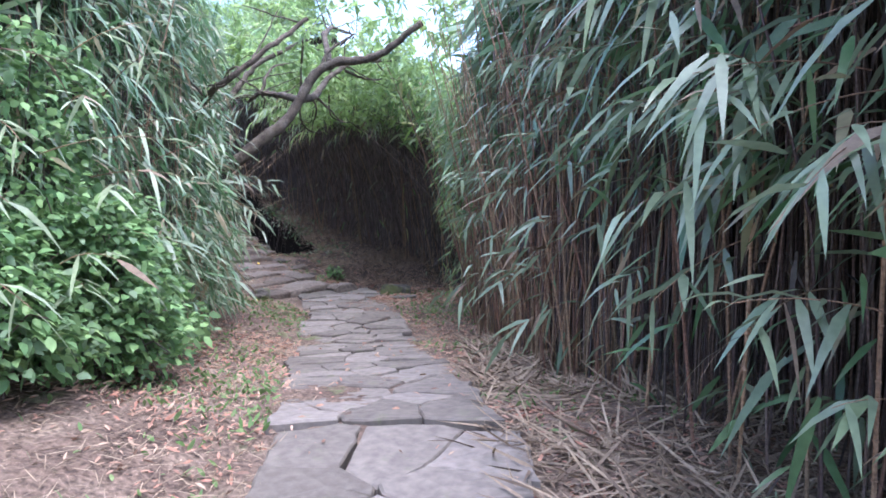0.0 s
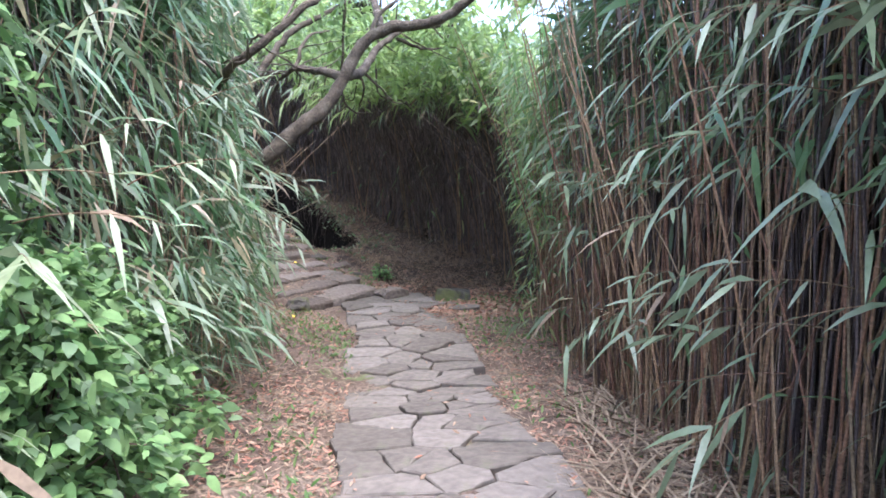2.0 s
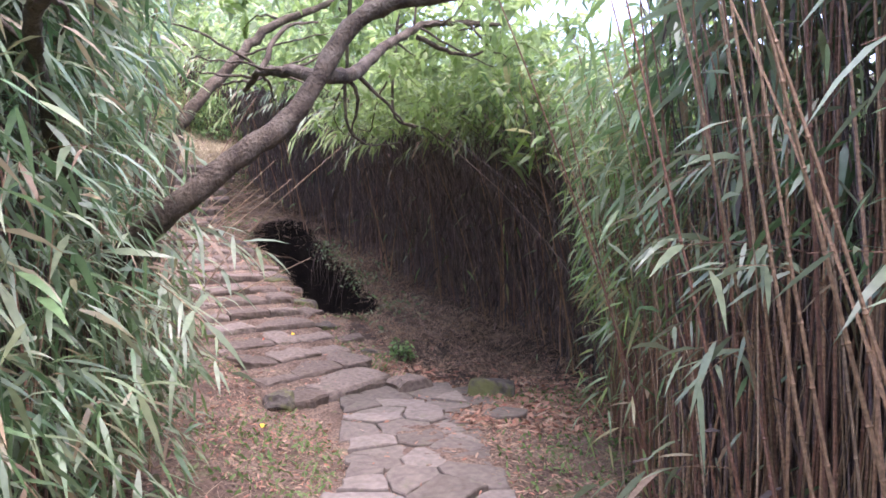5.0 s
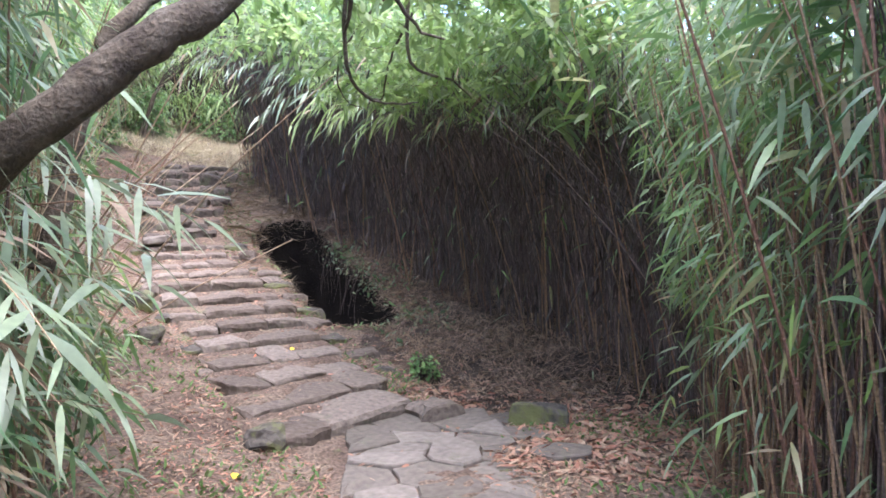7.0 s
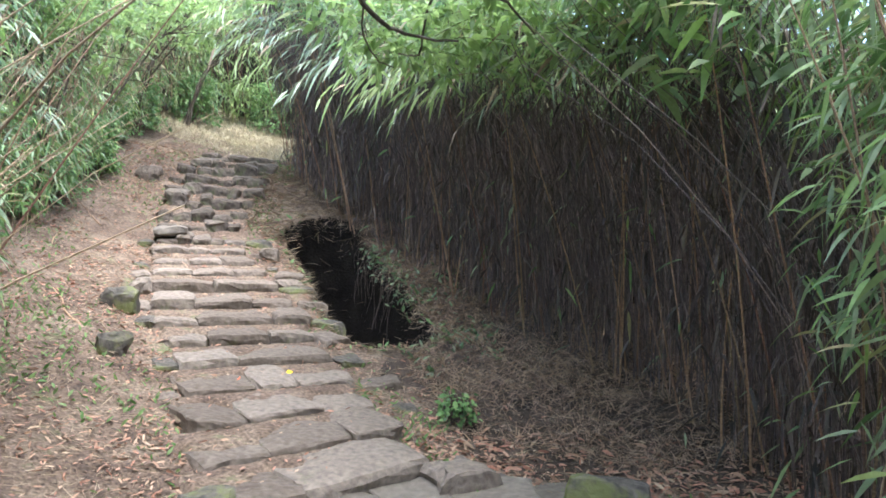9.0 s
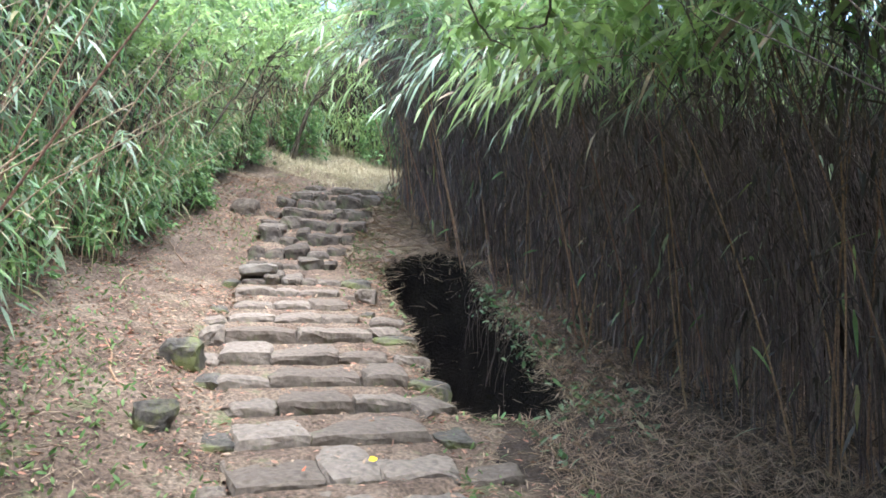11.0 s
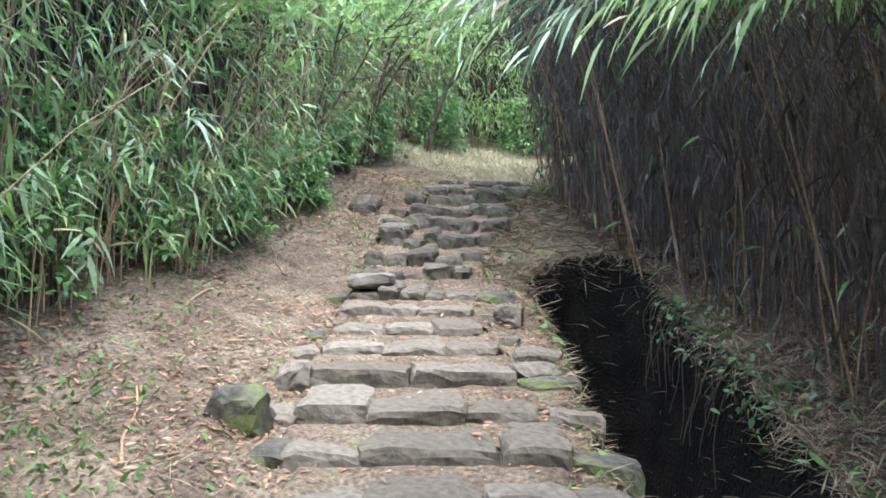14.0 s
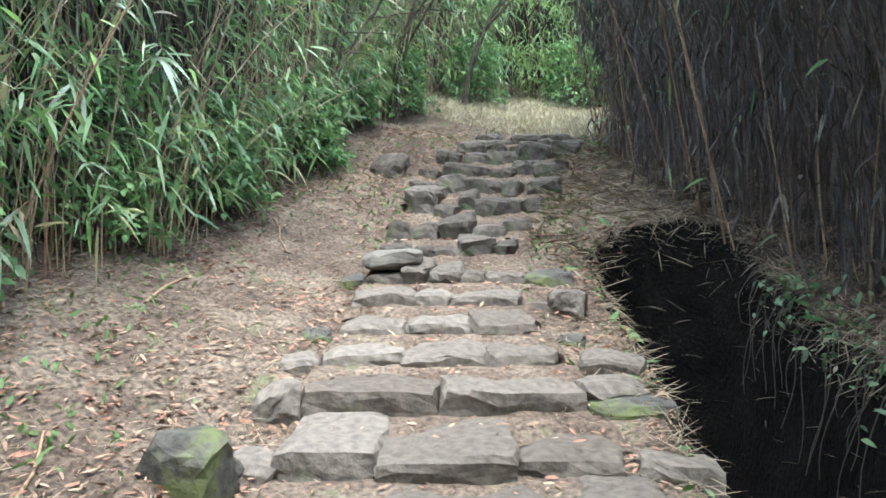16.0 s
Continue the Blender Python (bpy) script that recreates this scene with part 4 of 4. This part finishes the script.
L = 0.05 * RNG.uniform(0.5, 1.4, len(leaf_at))
v, f = blades(np.array(leaf_at), np.array(leaf_way), L, L * 0.28, RNG.uniform(-0.05, 0.15, len(L)), broad=True)
tagged(soup("fallen_leaves", v, f, LITTER), "dry fallen leaves lying on the steps", "leaf litter", kind="stuff")

# a pale loose slab left on a step
pale_slab = part("stone_slab", block(0.42, 0.32, 0.13, 91, 0.03), PAVE, None)
pale_slab.matrix_basis = pose(-6.42, 15.22, 1.09, 2, -3, 30)
tagged(pale_slab, "pale flat loose stone slab lying on a step", "stone")

# mossy edging stones set into the bank on the open side of the steps
for i, (x, y, z, a, w) in enumerate(STEPS[2:13]):
    for side, reach in ((1, 0.20), (-1, 0.10)):
        if side < 0 and i % 3 == 0:
            continue
        u = w / 2 + reach + RNG.uniform(-0.03, 0.06)
        ex, ey = x + side * u * math.cos(radians(a)), y + side * u * math.sin(radians(a))
        ob = part("edging_stone", block(RNG.uniform(0.22, 0.4) if side > 0 else 0.2, RNG.uniform(0.2, 0.36), 0.24, 300 + i * 2 + side, 0.05), MOSSY if (i + side) % 2 else STEP, stairs)
        ob.matrix_basis = pose(ex, ey, land1(ex, ey) + RNG.uniform(0.04, 0.09), RNG.normal(0, 6), RNG.normal(0, 6), a + RNG.normal(0, 15))


# ---- loose rocks ----
def rock(x, y, w, d, h, turn, label, sink=0.06, material=STEP, rough=0.17):
    bm = bmesh.new()
    bmesh.ops.create_icosphere(bm, subdivisions=3, radius=0.5)
    s = Vector((x * 3.7, y * 2.9, 1))
    for vert in bm.verts:
        p = vert.co
        q = p + noise.noise_vector(p * 2.2 + s) * rough * 1.4 + noise.noise_vector(p * 6 + s) * rough * 0.35
        q = Vector([math.copysign(min(abs(c), 0.44 + 0.02 * math.sin(9 * p.x)), c) for c in q])
        vert.co = (q.x * w, q.y * d, (q.z + 0.42) * h)
    me = bpy.data.meshes.new("rock")
    bm.to_mesh(me)
    bm.free()
    me.materials.append(material)
    ob = new("rock", me)
    ob.location, ob.rotation_euler = (x, y, land1(x, y) - sink), (0, 0, radians(turn))
    return tagged(ob, label, "rock", "rocks by the steps")


rock(-5.38, 13.05, 0.42, 0.3, 0.32, 20, "mossy boulder half buried beside the steps", sink=0.09, material=MOSSY)
rock(-5.58, 13.62, 0.24, 0.2, 0.26, 50, "squared grey stone beside a step")
rock(-4.65, 12.1, 0.17, 0.3, 0.28, -30, "upright mossy stone on the bank", sink=0.08, material=MOSSY)
rock(-8.1, 17.05, 0.4, 0.36, 0.36, 10, "grey boulder at the upper steps", sink=0.1)
slab_ob = part("upright_stone", block(0.52, 0.16, 0.42, 77, 0.03), MOSSY, None)
slab_ob.matrix_basis = pose(-0.80, 11.75, land1(-0.80, 11.75) + 0.2, -12, 2, 6)
tagged(slab_ob, "upright mossy stone slab under the dark thicket", "stone")
rock(-1.70, 11.6, 0.5, 0.38, 0.28, 40, "rounded kerb stone beside the lowest steps")
rock(-5.2, 15.62, 0.28, 0.22, 0.22, 15, "grey stone on the rim of the hollow")
rock(-2.78, 10.5, 0.34, 0.3, 0.28, 25, "mossy stone at the foot of the steps", sink=0.07, material=MOSSY)
rock(-4.5, 14.75, 0.36, 0.3, 0.16, 60, "flat pale stone beside the steps")


def loose_leaf(x, y, z, size, material, label):
    v, f = blades(np.zeros((1, 3)), np.array([[math.cos(x * 9), math.sin(x * 9), 0.1]]), np.array([size]), np.array([size * 0.55]), np.array([0.1]), broad=True)
    ob = soup("fallen_leaf", v, f, material)
    ob.location = (x, y, z)
    tagged(ob, label, "leaf", "bright fallen leaves")


loose_leaf(-3.35, 12.5, 0.03, 0.075, YELLOW, "bright yellow fallen leaf on a step")
loose_leaf(-3.6, 12.2, 0.03, 0.065, RED, "red fallen leaf on a step")
loose_leaf(-2.6, 9.6, land1(-2.6, 9.6) + 0.03, 0.09, YELLOW, "yellow fallen leaf on the bank")


# ---- roots and ivy hanging over the rim of the hollow ----
rim = resample(PIT, 0.05)
rim_n = inside_normal(rim)
for i in range(22):
    k = int(RNG.integers(len(rim) // 3, len(rim)))
    x, y = rim[k] + rim_n[k] * RNG.uniform(0.50, 0.56)
    z = land1(x + rim_n[k][0] * 0.1, y + rim_n[k][1] * 0.1)
    ln = RNG.uniform(0.3, 0.9)
    t = np.linspace(0, 1, 8)
    line = np.stack([-rim_n[k][0] * 0.12 * np.sqrt(t) + 0.03 * np.sin(5 * t + i), -rim_n[k][1] * 0.12 * np.sqrt(t), -ln * t], 1)
    v, f = tubes(line[None], np.linspace(0.004, 0.002, 8)[None], 4)
    root = soup("hanging_root", v, f, CULMS)
    root.location = (x, y, z)
    tagged(root, "thin pale root hanging into the hollow", "root", "roots over the hollow")
for i in range(4):
    k = int((0.3 + 0.16 * i) * len(rim))
    x, y = rim[min(k, len(rim) - 1)] + rim_n[min(k, len(rim) - 1)] * 0.66
    n = 150
    b = RNG.normal(0, 1, (n, 3)) * np.array([0.13, 0.13, 0.09])
    b[:, 2] -= 0.08
    L = 0.05 * RNG.uniform(0.6, 1.4, n)
    v, f = blades(b, RNG.normal(0, 1, (n, 3)) + np.array([-0.5, -0.5, -0.3]), L, L * 0.6, RNG.uniform(0.1, 0.5, n), broad=True)
    ivy = tagged(new("ivy_patch"), "small dark green ivy over the rim", "ivy", "ivy on the rim")
    ivy.location = (x, y, land1(x, y) + 0.03)
    tagged(soup("foliage", v, f, BLADE, ivy), kind="stuff")
for cx, cy, a, ln in ((-5.75, 17.2, 0.5, 0.9), (-5.6, 16.9, 1.1, 0.7), (-6.0, 17.4, -0.3, 0.8), (-7.6, 15.2, 2.6, 0.7), (-6.9, 13.9, 2.2, 0.9), (-5.5, 12.5, 2.5, 0.8), (0.9, 3.3, 2.3, 0.8), (0.6, 3.6, 1.9, 0.7)):
    t = np.linspace(-0.5, 0.5, 7)
    xs, ys = cx + ln * t * math.cos(a), cy + ln * t * math.sin(a) + 0.02 * np.sin(9 * t)
    v, f = tubes(np.stack([xs - cx, ys - cy, land(xs, ys) - land1(cx, cy) + 0.012], 1)[None], np.linspace(0.009, 0.005, 7)[None], 6)
    stick = soup("fallen_stick", v, f, CULM)
    stick.location = (cx, cy, land1(cx, cy))
    tagged(stick, "dead bamboo stick lying on the ground", "stick", "fallen sticks")
